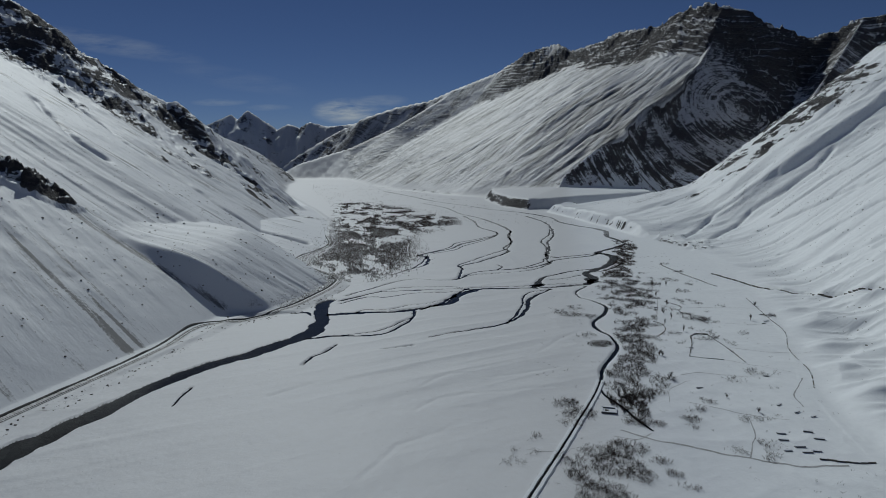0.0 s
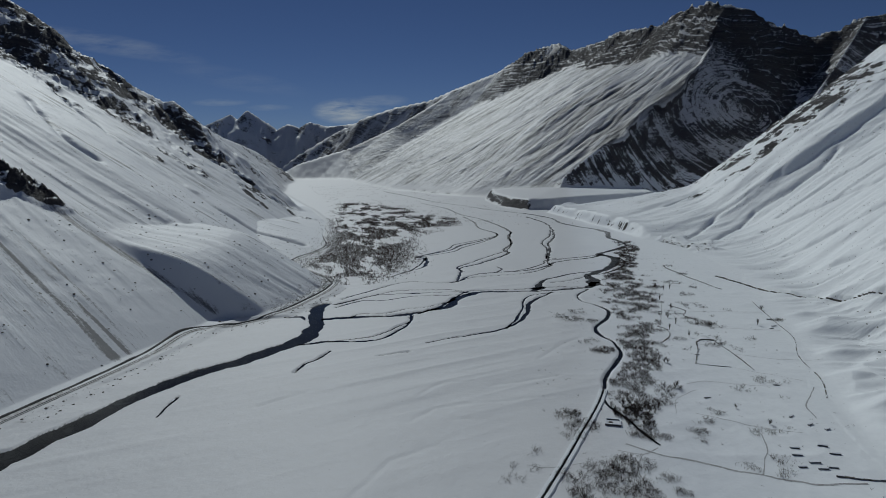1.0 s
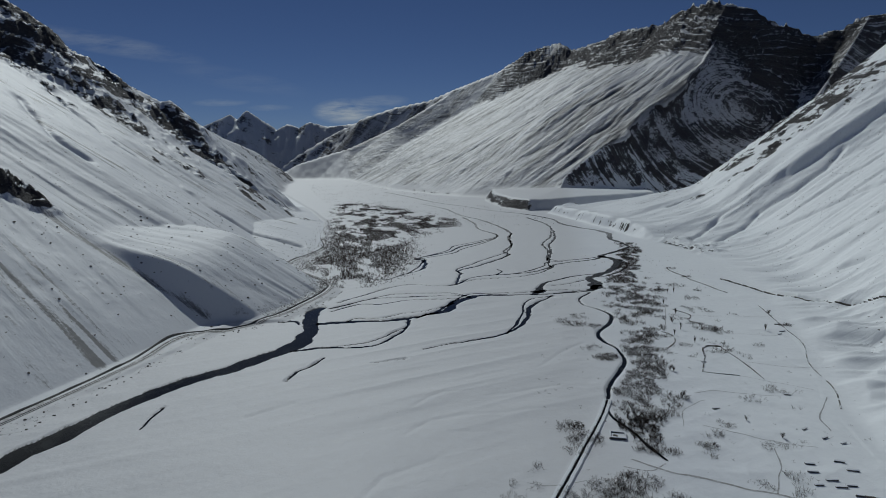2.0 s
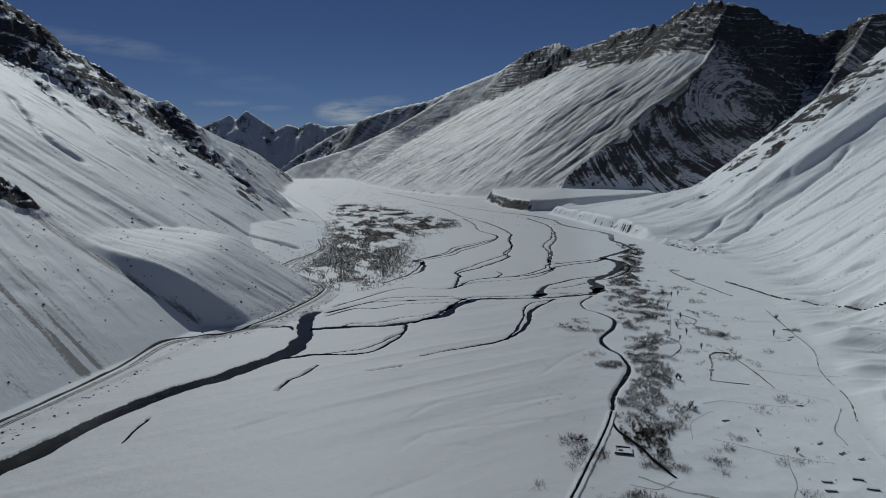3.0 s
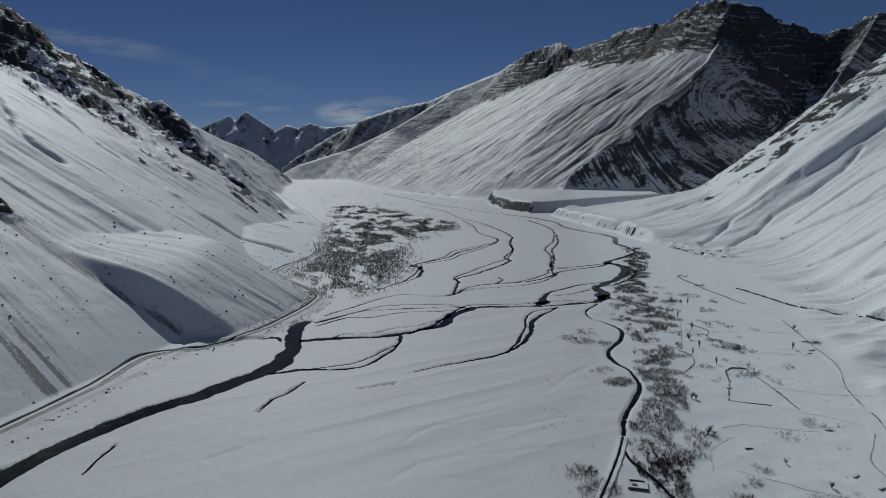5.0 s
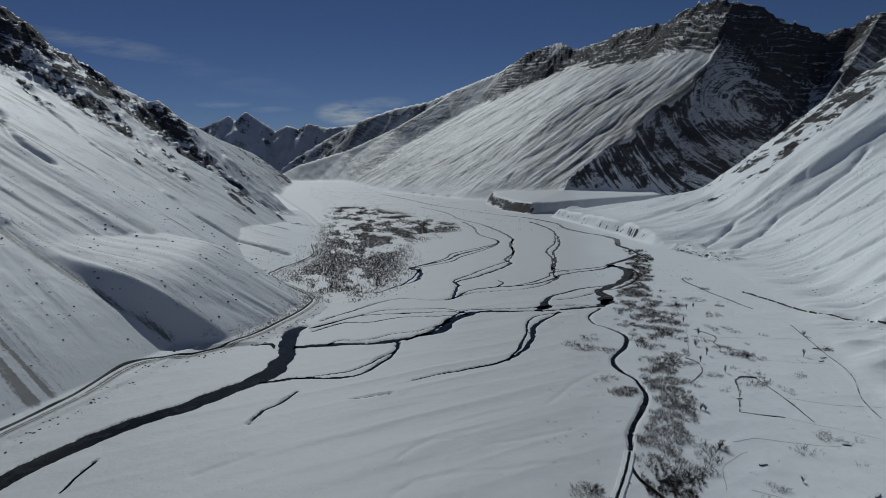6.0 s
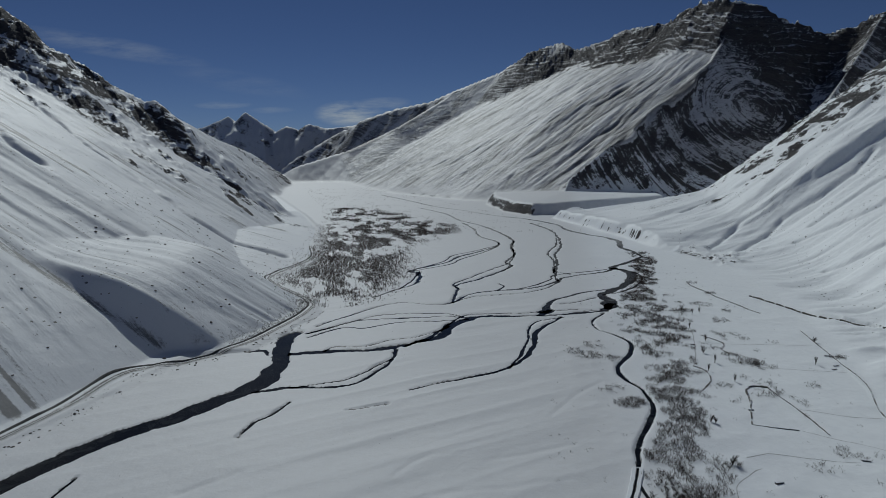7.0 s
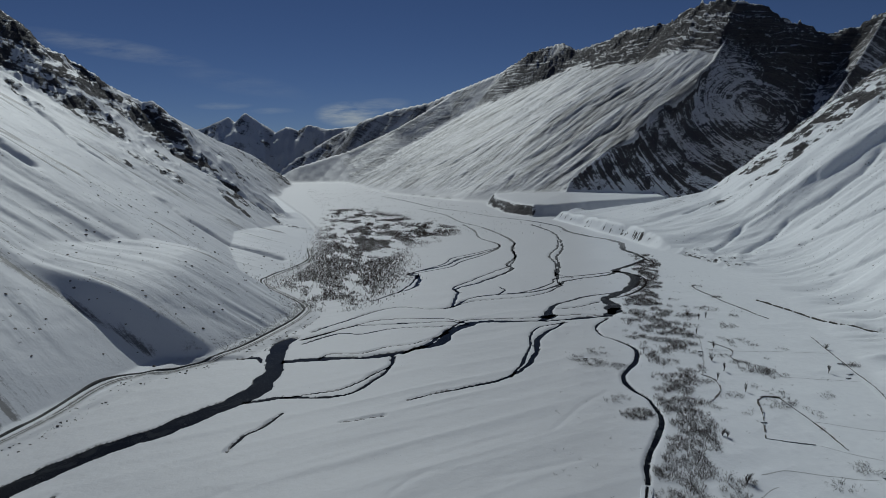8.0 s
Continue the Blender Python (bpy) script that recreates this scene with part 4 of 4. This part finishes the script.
def put_thicket(name, places, label, category, kinds=None, material=None):
    """Many plants as one mass: x, y, kind, size, turn."""
    zs = heights([p[0] for p in places], [p[1] for p in places])
    vs, loops, starts, n, m = [], [], [], 0, 0
    for (x, y, kind, size, turn), z in zip(places, zs):
        co, faces = (kinds or PLANTS)[kind][1], (kinds or PLANTS)[kind][2]
        c, s = math.cos(turn) * size, math.sin(turn) * size
        vs.append(np.stack([co[:, 0] * c - co[:, 1] * s + x, co[:, 0] * s + co[:, 1] * c + y, co[:, 2] * size + z], -1))
        loops.append(np.array(faces).ravel() + n)
        starts.append(len(faces))
        n += len(co)
    co, loops, quads = np.concatenate(vs), np.concatenate(loops), sum(starts)
    mesh = bpy.data.meshes.new(name)
    mesh.vertices.add(len(co))
    mesh.vertices.foreach_set("co", co.astype(np.float32).ravel())
    mesh.loops.add(len(loops))
    mesh.polygons.add(quads)
    mesh.loops.foreach_set("vertex_index", loops.astype(np.int32))
    mesh.polygons.foreach_set("loop_start", (np.arange(quads) * 4).astype(np.int32))
    mesh.update(calc_edges=True)
    mesh.materials.append(material or TWIG)
    return tagged(new(name, mesh), label, category, kind="stuff")


# simpler plants for the masses
def simple_plant(seed, tall, spread, stems, limbs, twigs, thick):
    r = np.random.default_rng(seed)
    v, f = [], []
    for _ in range(stems):
        foot = Vector((r.normal() * 0.25 * stems, r.normal() * 0.25 * stems, -0.3))
        tip = foot + Vector((r.normal() * 0.3 * spread, r.normal() * 0.3 * spread, tall * r.uniform(0.65, 0.85)))
        limb(v, f, foot, tip, 0.10 * thick, 0.04 * thick)
        for _ in range(limbs):
            start = foot.lerp(tip, r.uniform(0.25, 1.0))
            a = r.uniform(0, 6.28)
            end = start + Vector((math.cos(a) * spread * r.uniform(0.4, 0.7), math.sin(a) * spread * r.uniform(0.4, 0.7), tall * r.uniform(0.15, 0.35)))
            limb(v, f, start, end, 0.045 * thick, 0.025 * thick)
            for _ in range(twigs):
                p = start.lerp(end, r.uniform(0.2, 1))
                limb(v, f, p, p + Vector((r.normal() * 0.4, r.normal() * 0.4, tall * r.uniform(0.06, 0.22))), 0.03 * thick, 0.015 * thick)
    return None, np.array(v), f


MASS_PLANTS = [simple_plant(160 + i, *q) for i, q in enumerate(((3.6, 1.7, 2, 3, 1, 0.85), (3.0, 1.9, 3, 2, 1, 0.8), (2.5, 2.0, 3, 2, 1, 0.8), (1.9, 2.0, 3, 2, 1, 0.75), (5.0, 1.4, 1, 5, 2, 1.0), (2.2, 2.3, 4, 2, 1, 0.75)))]
FAR_PLANTS = [simple_plant(170 + i, *q) for i, q in enumerate(((4.6, 1.6, 1, 2, 0, 2.7), (3.4, 2.0, 2, 1, 0, 2.4), (2.4, 2.2, 2, 1, 0, 2.7), (5.4, 1.2, 1, 2, 0, 2.7)))]

# plan of the groves: centre line with half width and how thick they stand
STRIP = [(273, 905, 12, 0.9), (262, 850, 14, 0.9), (240, 790, 11, 1.0), (224, 730, 12, 1.0), (204, 680, 13, 0.9), (188, 632, 15, 0.8), (182, 600, 20, 0.55), (176, 560, 24, 0.5), (163, 510, 20, 0.5), (156, 480, 14, 0.7), (152, 461, 12, 1.0), (146, 440, 12, 1.1), (140, 422, 13, 1.0), (135, 400, 13, 1.1), (127, 380, 9, 1.1), (120, 360, 9, 1.0), (114, 342, 13, 1.1), (108, 322, 15, 1.0), (104, 302, 14, 1.1), (100, 284, 12, 0.8), (97, 272, 8, 0.4)]
SPOTS = []
SPOTS += [(68, 287, 7, 0.9), (64, 300, 6, 0.8), (62, 276, 5, 0.5), (80, 249, 8, 1.0), (72, 236, 9, 1.0), (62, 222, 8, 0.9), (60, 210, 9, 0.9), (78, 226, 6, 0.7), (93, 228, 3, 1.0), (91, 238, 3, 0.9), (96, 219, 3, 1.0), (108, 399, 7, 1.2), (104, 416, 6, 0.6), (104, 477, 8, 0.5), (96, 486, 5, 0.7), (119, 470, 6, 0.6), (116, 500, 9, 0.4), (200, 462, 8, 0.8), (206, 453, 6, 0.8), (196, 474, 5, 0.7)]
SPOTS += [(262, 466, 4, 0.9), (183, 409, 6, 0.5), (196, 408, 5, 0.5), (131, 333, 3, 1.0), (262, 700, 5, 0.8), (262, 655, 4, 0.8), (138, 300, 3, 0.6), (128, 290, 4, 0.7), (121, 279, 4, 0.8), (117, 270, 3, 0.8), (127, 246, 4, 0.4), (139, 241, 4, 0.35), (144, 251, 5, 0.35), (150, 276, 5, 0.4), (160, 279, 4, 0.4), (52, 240, 6, 0.8), (56, 228, 6, 0.9), (66, 246, 6, 0.8), (40, 262, 4, 0.3), (35, 249, 5, 0.3)]
SPOTS += [(29, 240, 4, 0.3), (46, 276, 4, 0.3), (215, 520, 8, 0.35), (225, 560, 9, 0.35), (205, 588, 8, 0.4), (234, 610, 8, 0.3), (166, 330, 5, 0.3), (180, 318, 5, 0.3)]
LEFT_GROVE = [(-170, 760), (-160, 890), (-215, 1250), (-305, 1800), (-200, 1740), (34, 1255), (22, 1180), (-65, 1010), (-45, 820), (-45, 725), (-84, 625), (-103, 630), (-150, 715)]


def inside(x, y, ring):
    hit = False
    for (x0, y0), (x1, y1) in zip(ring, ring[1:] + ring[:1]):
        if (y0 > y) != (y1 > y) and x < x0 + (y - y0) / (y1 - y0) * (x1 - x0):
            hit = not hit
    return hit


WATERS = np.array([(*p, *q[:2]) for line in [RIVER, CREEK, *CHANNELS] for p, q in zip(line, line[1:])], float)


def in_water(x, y):
    ax, ay, w = WATERS[:, 0], WATERS[:, 1], WATERS[:, 2]
    dx, dy = WATERS[:, 3] - ax, WATERS[:, 4] - ay
    t = np.clip(((x - ax) * dx + (y - ay) * dy) / (dx * dx + dy * dy), 0, 1)
    return bool(np.any((x - ax - t * dx) ** 2 + (y - ay - t * dy) ** 2 < (w * 0.45 + 0.4) ** 2))


def clumped(x, y, seed):
    return float(vnoise(np.array([x / 9.0]), np.array([y / 9.0]), seed)[0]) * 0.6 + float(vnoise(np.array([x / 3.5]), np.array([y / 3.5]), seed + 1)[0]) * 0.4


near_plants, far_plants = [], []
for (x0, y0, w0, t0), (x1, y1, w1, t1) in zip(STRIP, STRIP[1:]):
    length = math.hypot(x1 - x0, y1 - y0)
    for _ in range(int(length * (w0 + w1) * 0.72)):
        t, u = rng.uniform(), rng.uniform(-1, 1)
        w = 1.25 * (w0 + t * (w1 - w0))
        nx, ny = (y1 - y0) / length, (x0 - x1) / length
        x, y = x0 + t * (x1 - x0) + nx * u * w, y0 + t * (y1 - y0) + ny * u * w
        if clumped(x, y, 301) * (1.25 - 0.5 * abs(u)) < 0.66 - 0.18 * (t0 + t * (t1 - t0)) or in_water(x, y):
            continue
        near_plants.append((x, y, int(rng.choice([0, 1, 2, 3, 5, 5])), rng.uniform(0.6, 1.05), rng.uniform(0, 6.28)))
for _ in range(46):
    y0 = rng.uniform(330, 680)
    SPOTS.append((0.24 * y0 + rng.uniform(55, 125) - 0.05 * (y0 - 330), y0, rng.uniform(2.0, 5.0), rng.uniform(0.2, 0.55)))
for x0, y0, r, thick in SPOTS:
    for _ in range(int(r * r * 2.6 * thick) + 1):
        a, u = rng.uniform(0, 6.28), math.sqrt(rng.uniform()) * r
        x, y = x0 + math.cos(a) * u * 1.2, y0 + math.sin(a) * u
        if clumped(x, y, 311) < 0.52 - 0.2 * thick or in_water(x, y):
            continue
        near_plants.append((x, y, int(rng.choice([1, 2, 3, 5, 5])), rng.uniform(0.5, 0.95), rng.uniform(0, 6.28)))
cand = rng.uniform((-320, 620), (40, 1820), (205000, 2))
bands = 0.5 + 0.40 * fbm((cand[:, 0] + 0.25 * cand[:, 1]) / 24, (cand[:, 1] - 0.4 * cand[:, 0]) / 62, 5, 325, 0.7)
for (x, y), thick in zip(cand, bands):
    edge = 0.08 * (y > 1300) - 0.07 * (y < 900)
    if thick + 0.05 * rng.normal() < 0.475 + edge or not inside(x + 14 * rng.normal(), y + 26 * rng.normal(), LEFT_GROVE) or in_water(x, y):
        continue
    far_plants.append((x, y, int(rng.choice([0, 1, 1, 2, 2, 2, 3])), rng.uniform(0.35, 0.85), rng.uniform(0, 6.28)))
# thin scatter on the far plain, in lines along old banks
for _ in range(9000):
    x, y = rng.uniform(-640, 260), rng.uniform(1150, 2900)
    if abs(x + 0.27 * (y - 1300)) > 210 or in_water(x, y) or clumped(x / 4, y / 2, 381) < 0.58:
        continue
    far_plants.append((x, y, int(rng.integers(4)), rng.uniform(0.5, 1.0), rng.uniform(0, 6.28)))
# single plants strewn over the fields and the lower left slope
for _ in range(1500):
    x, y = rng.uniform(30, 300), rng.uniform(205, 800)
    if x > 0.22 * y + 140 or x < 0.19 * y - 10 or in_water(x, y) or clumped(x, y, 331) < 0.56:
        continue
    near_plants.append((x, y, int(rng.choice([2, 3, 3, 5])), rng.uniform(0.3, 0.6), rng.uniform(0, 6.28)))

# those beside the canal and the walled house stand as trees of their own
near_plants.sort(key=lambda p: abs(p[1] - 300) + 0.5 * abs(p[0] - 95))
for x, y, kind, size, turn in near_plants[:280]:
    shrub = KINDS[kind][2] >= 3
    put_tree(kind, x, y, size, math.degrees(turn), "leafless grey-brown willow shrub standing in snow" if shrub else "bare grey-brown willow tree standing in snow", "shrub" if shrub else "tree", "willow thicket by the creek")
put_thicket("willow_thicket", near_plants[280:], "dense leafless willow thicket along the creek", "shrubs", MASS_PLANTS)
put_thicket("poplar_grove", far_plants, "leafless poplar and willow plantation on snow", "trees", FAR_PLANTS, BROWN_TWIG)

# lone trees in the fields
for x, y, kind, size in ((139.6, 374.5, 6, 1.0), (141.4, 373.2, 6, 0.95), (181, 480, 6, 1.3), (180, 461, 7, 1.1), (177, 428, 7, 0.95), (131, 334, 6, 1.25), (221, 582, 7, 1.0), (213, 577, 7, 1.0), (209, 590, 6, 1.2), (266, 499, 6, 1.1), (170, 447, 7, 0.9), (193, 505, 7, 1.0), (196, 540, 7, 0.85), (240, 455, 7, 1.0), (151, 305, 6, 0.7), (158, 286, 6, 0.8)):
    put_tree(kind, x, y, size, rng.uniform(0, 360), "lone leafless tree in a snowy field", "tree", "lone field trees")

# a walled house by the stream: four low walls round a snow-filled yard, a lean-to in one corner
house = thing("walled_house", 83.5, 289.5, height(83.5, 289.5) - 0.1, -14, "small roofless stone house with snow inside and on walls", "house")
for sx, sy, ax, ay in ((7.4, 0.6, 0, 3.0), (7.4, 0.6, 0, -3.0), (0.6, 5.4, -3.4, 0), (0.6, 5.4, 3.4, 0)):
    bm = bmesh.new()
    box(bm, sx, sy, 1.0, (ax, ay, 0), 0, 0.06)
    wall = part("wall", bm, STONE, house)
    bm = bmesh.new()
    box(bm, sx + 0.15, sy + 0.15, 0.22, (ax, ay, 1.0), 0, 0.05)
    part("snow_cap", bm, SNOW, wall, "thick snow on the wall top")
bm = bmesh.new()
box(bm, 2.0, 1.2, 1.0, (-1.0, -0.6, 0), 0, 0.1)
part("lean_to", bm, STONE, house, "dark low stone lean-to")
bm = bmesh.new()
box(bm, 6.1, 5.3, 0.6, (0, 0, 0), 0, 0.05)
part("yard", bm, SNOW, house, "snow-filled yard")

# low stone huts and pens on the fields
HUTS = [(142, 318, 3.2, 2.0, 10), (188, 335, 3.0, 2.0, -20), (165.5, 387, 2.6, 1.6, 5), (173, 294, 3.4, 1.6, 35), (177, 285, 3.6, 1.4, 30), (182, 280, 3.0, 1.6, 25), (156, 262, 3.6, 1.8, -10), (153, 255, 4.0, 1.6, -8), (157, 249, 4.4, 2.0, 0), (157.5, 244, 4.0, 1.6, -5), (162, 245, 3.6, 1.8, -12), (170, 256, 4.2, 1.8, -15), (169, 263, 3.6, 1.8, -20), (150, 246, 3.2, 1.6, 0), (246, 446, 3.2, 1.6, 20), (251, 452, 4.0, 1.6, 15), (181, 497, 2.6, 2.2, 0), (101.5, 487, 2.6, 2.2, 10), (257, 470, 3.4, 1.8, -10)]
for x, y, sx, sy, turn in HUTS:
    sx, sy = sx * 1.05, sy * 0.5
    hut = thing("stone_hut", x, y, height(x, y) - 0.15, turn, "low dark stone field hut under thick snow", "hut", "huts on the fields")
    bm = bmesh.new()
    box(bm, sx, sy, 0.6, (0, 0, 0), 0, 0.08)
    part("wall", bm, STONE, hut)
    bm = bmesh.new()
    box(bm, sx + 0.1, sy + 0.25, 0.22, (0, 0.1, 0.6), 0, 0.05)
    part("snow_roof", bm, SNOW, hut, "flat roof under deep snow")


def wall_line(name, points, tall, thick, label, category, spacing=3.0, cap=True, gaps=0.06):
    """A rubble wall in short lengths along plan points, with snow on top."""
    p, n = curve_points([(x, y, 1) for x, y in points], spacing)
    x, y = p[:, 0], p[:, 1]
    z = heights(x, y)
    base = thing(name, x[0], y[0], z[0], 0, label, category)
    for (x0, y0, z0), (x1, y1, z1) in zip(zip(x, y, z), zip(x[1:], y[1:], z[1:])):
        length = math.hypot(x1 - x0, y1 - y0)
        if rng.uniform() < gaps:
            continue
        turn = math.degrees(math.atan2(y1 - y0, x1 - x0))
        at = ((x0 + x1) / 2 - x[0], (y0 + y1) / 2 - y[0], (z0 + z1) / 2 - z[0] - 0.15)
        tall_here = tall * rng.uniform(0.7, 1.15)
        bm = bmesh.new()
        box(bm, length * 1.04, thick * rng.uniform(0.8, 1.2), tall_here, at, turn, 0.07)
        piece = part("wall_section", bm, STONE, base)
        if cap and rng.uniform() < 0.55:
            bm = bmesh.new()
            box(bm, length * rng.uniform(0.6, 1.0), thick * 0.8, 0.14, (at[0], at[1], at[2] + tall_here), turn, 0.04)
            part("snow_cap", bm, SNOW, piece)
    return base


wall_line("field_wall", [(171, 398), (177, 415), (184, 420), (190, 417)], 0.9, 0.7, "dark rubble field wall with snow caps", "wall")
wall_line("field_wall", [(190, 417), (190, 400), (190, 388), (188, 359)], 0.5, 0.5, "low straight stone wall between snowy fields", "wall")
wall_line("field_wall", [(171, 398), (165, 386), (158, 371)], 0.6, 0.5, "low curving stone wall half under snow", "wall")
wall_line("field_wall", [(158, 371), (167, 367), (180, 363)], 0.45, 0.5, "thin dark field wall in snow", "wall")
wall_line("field_wall", [(159, 238), (171, 235), (180, 234)], 0.75, 0.6, "long dark stone wall at the slope foot", "wall")
wall_line("field_wall", [(262, 712), (258, 690), (261, 660), (261, 640), (266, 600), (270, 579)], 0.6, 0.8, "broken dark stone wall along a field edge", "wall")
wall_line("field_wall", [(196, 520), (203, 500), (196, 486), (197, 478)], 0.5, 0.6, "low broken wall by a hedge", "wall")
wall_line("field_wall", [(272, 525), (257, 459), (248, 421), (229, 383), (217, 341), (204, 315)], 0.4, 0.5, "broken line of stones along a path", "wall", 4.0)
wall_line("field_wall", [(152, 415), (164, 430), (168, 446), (164, 455)], 0.5, 0.7, "rough stone bank with brush", "wall")

# ---- irrigation canal on its bank ----
CANAL = [(14, 176), (33, 214), (54, 255), (66, 279), (75, 297), (83, 314), (90, 331)]
canal = thing("canal", 75, 297, height(75, 297), 0, "long stone irrigation canal with dark water and snowy banks", "canal")
p, n = curve_points([(x, y, 1) for x, y in CANAL], 3.0)
ground_z = heights(p[:, 0], p[:, 1])
for offset, half, name, z_top, mat in ((-1.35, 0.7, "bank", 0.85, SNOW), (1.35, 0.7, "bank", 0.85, SNOW), (-0.55, 0.12, "channel_wall", 0.7, STONE), (0.55, 0.12, "channel_wall", 0.7, STONE), (0.0, 0.44, "channel_water", 0.55, WATER)):
    verts, faces = [], []
    for k in range(len(p)):
        wob = 0.12 * math.sin(k * 1.7 + offset * 3)
        for side, z in ((-half - (0.5 if name == "bank" else 0), -0.3), (-half, z_top), (half, z_top), (half + (0.5 if name == "bank" else 0), -0.3)):
            verts.append((p[k, 0] + n[k, 0] * (offset + side + wob) - 75, p[k, 1] + n[k, 1] * (offset + side + wob) - 297, ground_z[k] + z + (0.08 * math.sin(k * 2.3 + offset) if name == "bank" else 0) - height(75, 297)))
        if k:
            a, b = 4 * (k - 1), 4 * k
            faces += [(a + i, a + i + 1, b + i + 1, b + i) for i in range(3)]
    ob = mesh_ob(name, verts, faces, mat)
    ob.parent = canal

# ---- trodden paths in the snow ----
PATHS = [
    [(83, 268, 1.2), (98, 256, 1.3), (117, 247, 1.3), (133, 239, 1.3), (148, 233, 1.2), (168, 233, 1.0)],
    [(96, 264, 0.7), (88, 258, 0.6), (78, 262, 0.5)],
    [(149, 276, 0.5), (144, 262, 0.6), (137, 250, 0.5), (131, 240, 0.5)],
    [(206, 330, 0.5), (197, 318, 0.5), (188, 306, 0.6), (184, 292, 0.5)],
    [(60, 252, 0.35), (45, 248, 0.35), (36, 251, 0.3)],
    [(140, 340, 0.35), (152, 342, 0.35), (168, 337, 0.35), (185, 334, 0.3)],
    [(190, 388, 0.4), (205, 380, 0.35), (222, 376, 0.35), (238, 372, 0.3)],
    [(178, 363, 0.35), (192, 352, 0.35), (206, 340, 0.3)],
    [(200, 455, 0.4), (216, 448, 0.35), (234, 444, 0.35), (250, 440, 0.3)],
    [(196, 500, 0.4), (214, 497, 0.35), (236, 496, 0.35), (262, 490, 0.3)],
    [(164, 455, 0.4), (172, 470, 0.5), (180, 492, 0.5), (190, 520, 0.4), (204, 560, 0.4)],
    [(118, 300, 0.35), (124, 316, 0.35), (134, 326, 0.35), (142, 330, 0.3)],
    [(128, 300, 0.4), (140, 290, 0.4), (152, 283, 0.4), (168, 276, 0.4)],
]
TRACK = Nodes("trodden_snow")
TRACK = TRACK.done(TRACK.mix(TRACK.ramp(TRACK.noise(1.2, 5, 0.7), 0.4, 0.65), (0.26, 0.25, 0.24), (0.62, 0.63, 0.65)), 0.8, TRACK.bump(TRACK.noise(2.0, 4), 0.5, 0.2))
for number, line in enumerate(PATHS):
    tagged(ribbon("path", line, TRACK, 0.06, 2.0, 0.3, 500 + number), "narrow trodden path through the snow", "path", kind="structure")

# ---- boulders and scrub ----
def boulder_mesh(seed):
    r = np.random.default_rng(seed)
    bm = bmesh.new()
    bmesh.ops.create_icosphere(bm, subdivisions=1, radius=1)
    for v in bm.verts:
        v.co = v.co * (0.75 + 0.5 * r.uniform())
        v.co.z = v.co.z * 0.7 + 0.25
    mesh = bpy.data.meshes.new("boulder")
    bm.to_mesh(mesh)
    bm.free()
    mesh.materials.append(STONE)
    return mesh


BOULDERS = [boulder_mesh(40 + i) for i in range(5)]


def put_boulders(places, label, group):
    zs = heights([q[0] for q in places], [q[1] for q in places])
    for (x, y, r), z in zip(places, zs):
        ob = new("boulder", BOULDERS[int(rng.integers(5))])
        ob.matrix_world = pose(x, y, z - 0.25 * r, 0, 0, rng.uniform(0, 360)) @ Matrix.Diagonal((r, r * rng.uniform(0.7, 1.2), r * rng.uniform(0.6, 1.0), 1))
        tagged(ob, label, "boulder", group)


places = []
while len(places) < 150:
    y = rng.uniform(250, 640)
    fx = float(np.interp(y, [q[0] for q in LEFT_FOOT], [q[1] for q in LEFT_FOOT]))
    x = fx + rng.uniform(1.5, 13)
    if not in_water(x, y) and clumped(x, y, 341) > 0.42:
        places.append((x, y, rng.uniform(0.3, 0.9)))
put_boulders(places, "dark rounded boulder half under snow on the river bank", "river bank boulders")
places = []
while len(places) < 170:
    y = rng.uniform(330, 900)
    fx = float(np.interp(y, [q[0] for q in LEFT_FOOT], [q[1] for q in LEFT_FOOT]))
    x = fx - rng.uniform(12, 190)
    if clumped(x, y, 351) > 0.46:
        places.append((x, y, rng.uniform(0.35, 1.0) * (0.7 + y / 900)))
put_boulders(places, "dark rock sticking out of the snowy slope", "rocks on the slope")

scrub = []
for _ in range(620):
    y = rng.uniform(505, 640)
    fx = float(np.interp(y, [q[0] for q in LEFT_FOOT], [q[1] for q in LEFT_FOOT]))
    x = fx - 6 - abs(rng.normal()) * 7
    scrub.append((x, y, int(rng.choice([3, 5])), rng.uniform(0.4, 0.8), rng.uniform(0, 6.28)))
for _ in range(900):
    y = rng.uniform(300, 980)
    fx = float(np.interp(y, [q[0] for q in LEFT_FOOT], [q[1] for q in LEFT_FOOT]))
    x = fx - rng.uniform(8, 200)
    if clumped(x, y, 361) > 0.55:
        scrub.append((x, y, int(rng.choice([3, 5])), rng.uniform(0.25, 0.55), rng.uniform(0, 6.28)))
for _ in range(260):
    y = rng.uniform(300, 640)
    fx = float(np.interp(y, [q[0] for q in LEFT_FOOT], [q[1] for q in LEFT_FOOT]))
    x = fx + rng.uniform(1, 12)
    if clumped(x, y, 371) > 0.5 and not in_water(x, y):
        scrub.append((x, y, 3, rng.uniform(0.25, 0.5), rng.uniform(0, 6.28)))
put_thicket("slope_scrub", scrub, "low leafless scrub dotted over the snowy slope", "shrubs", MASS_PLANTS)

wall_line("retaining_wall", [(292, 640), (297, 611), (302, 588), (307, 564), (314, 545), (322, 525), (330, 500), (337, 481), (349, 445)], 1.2, 1.1, "broken dark stone retaining wall along the slope foot", "wall", 2.6, False, 0.22)
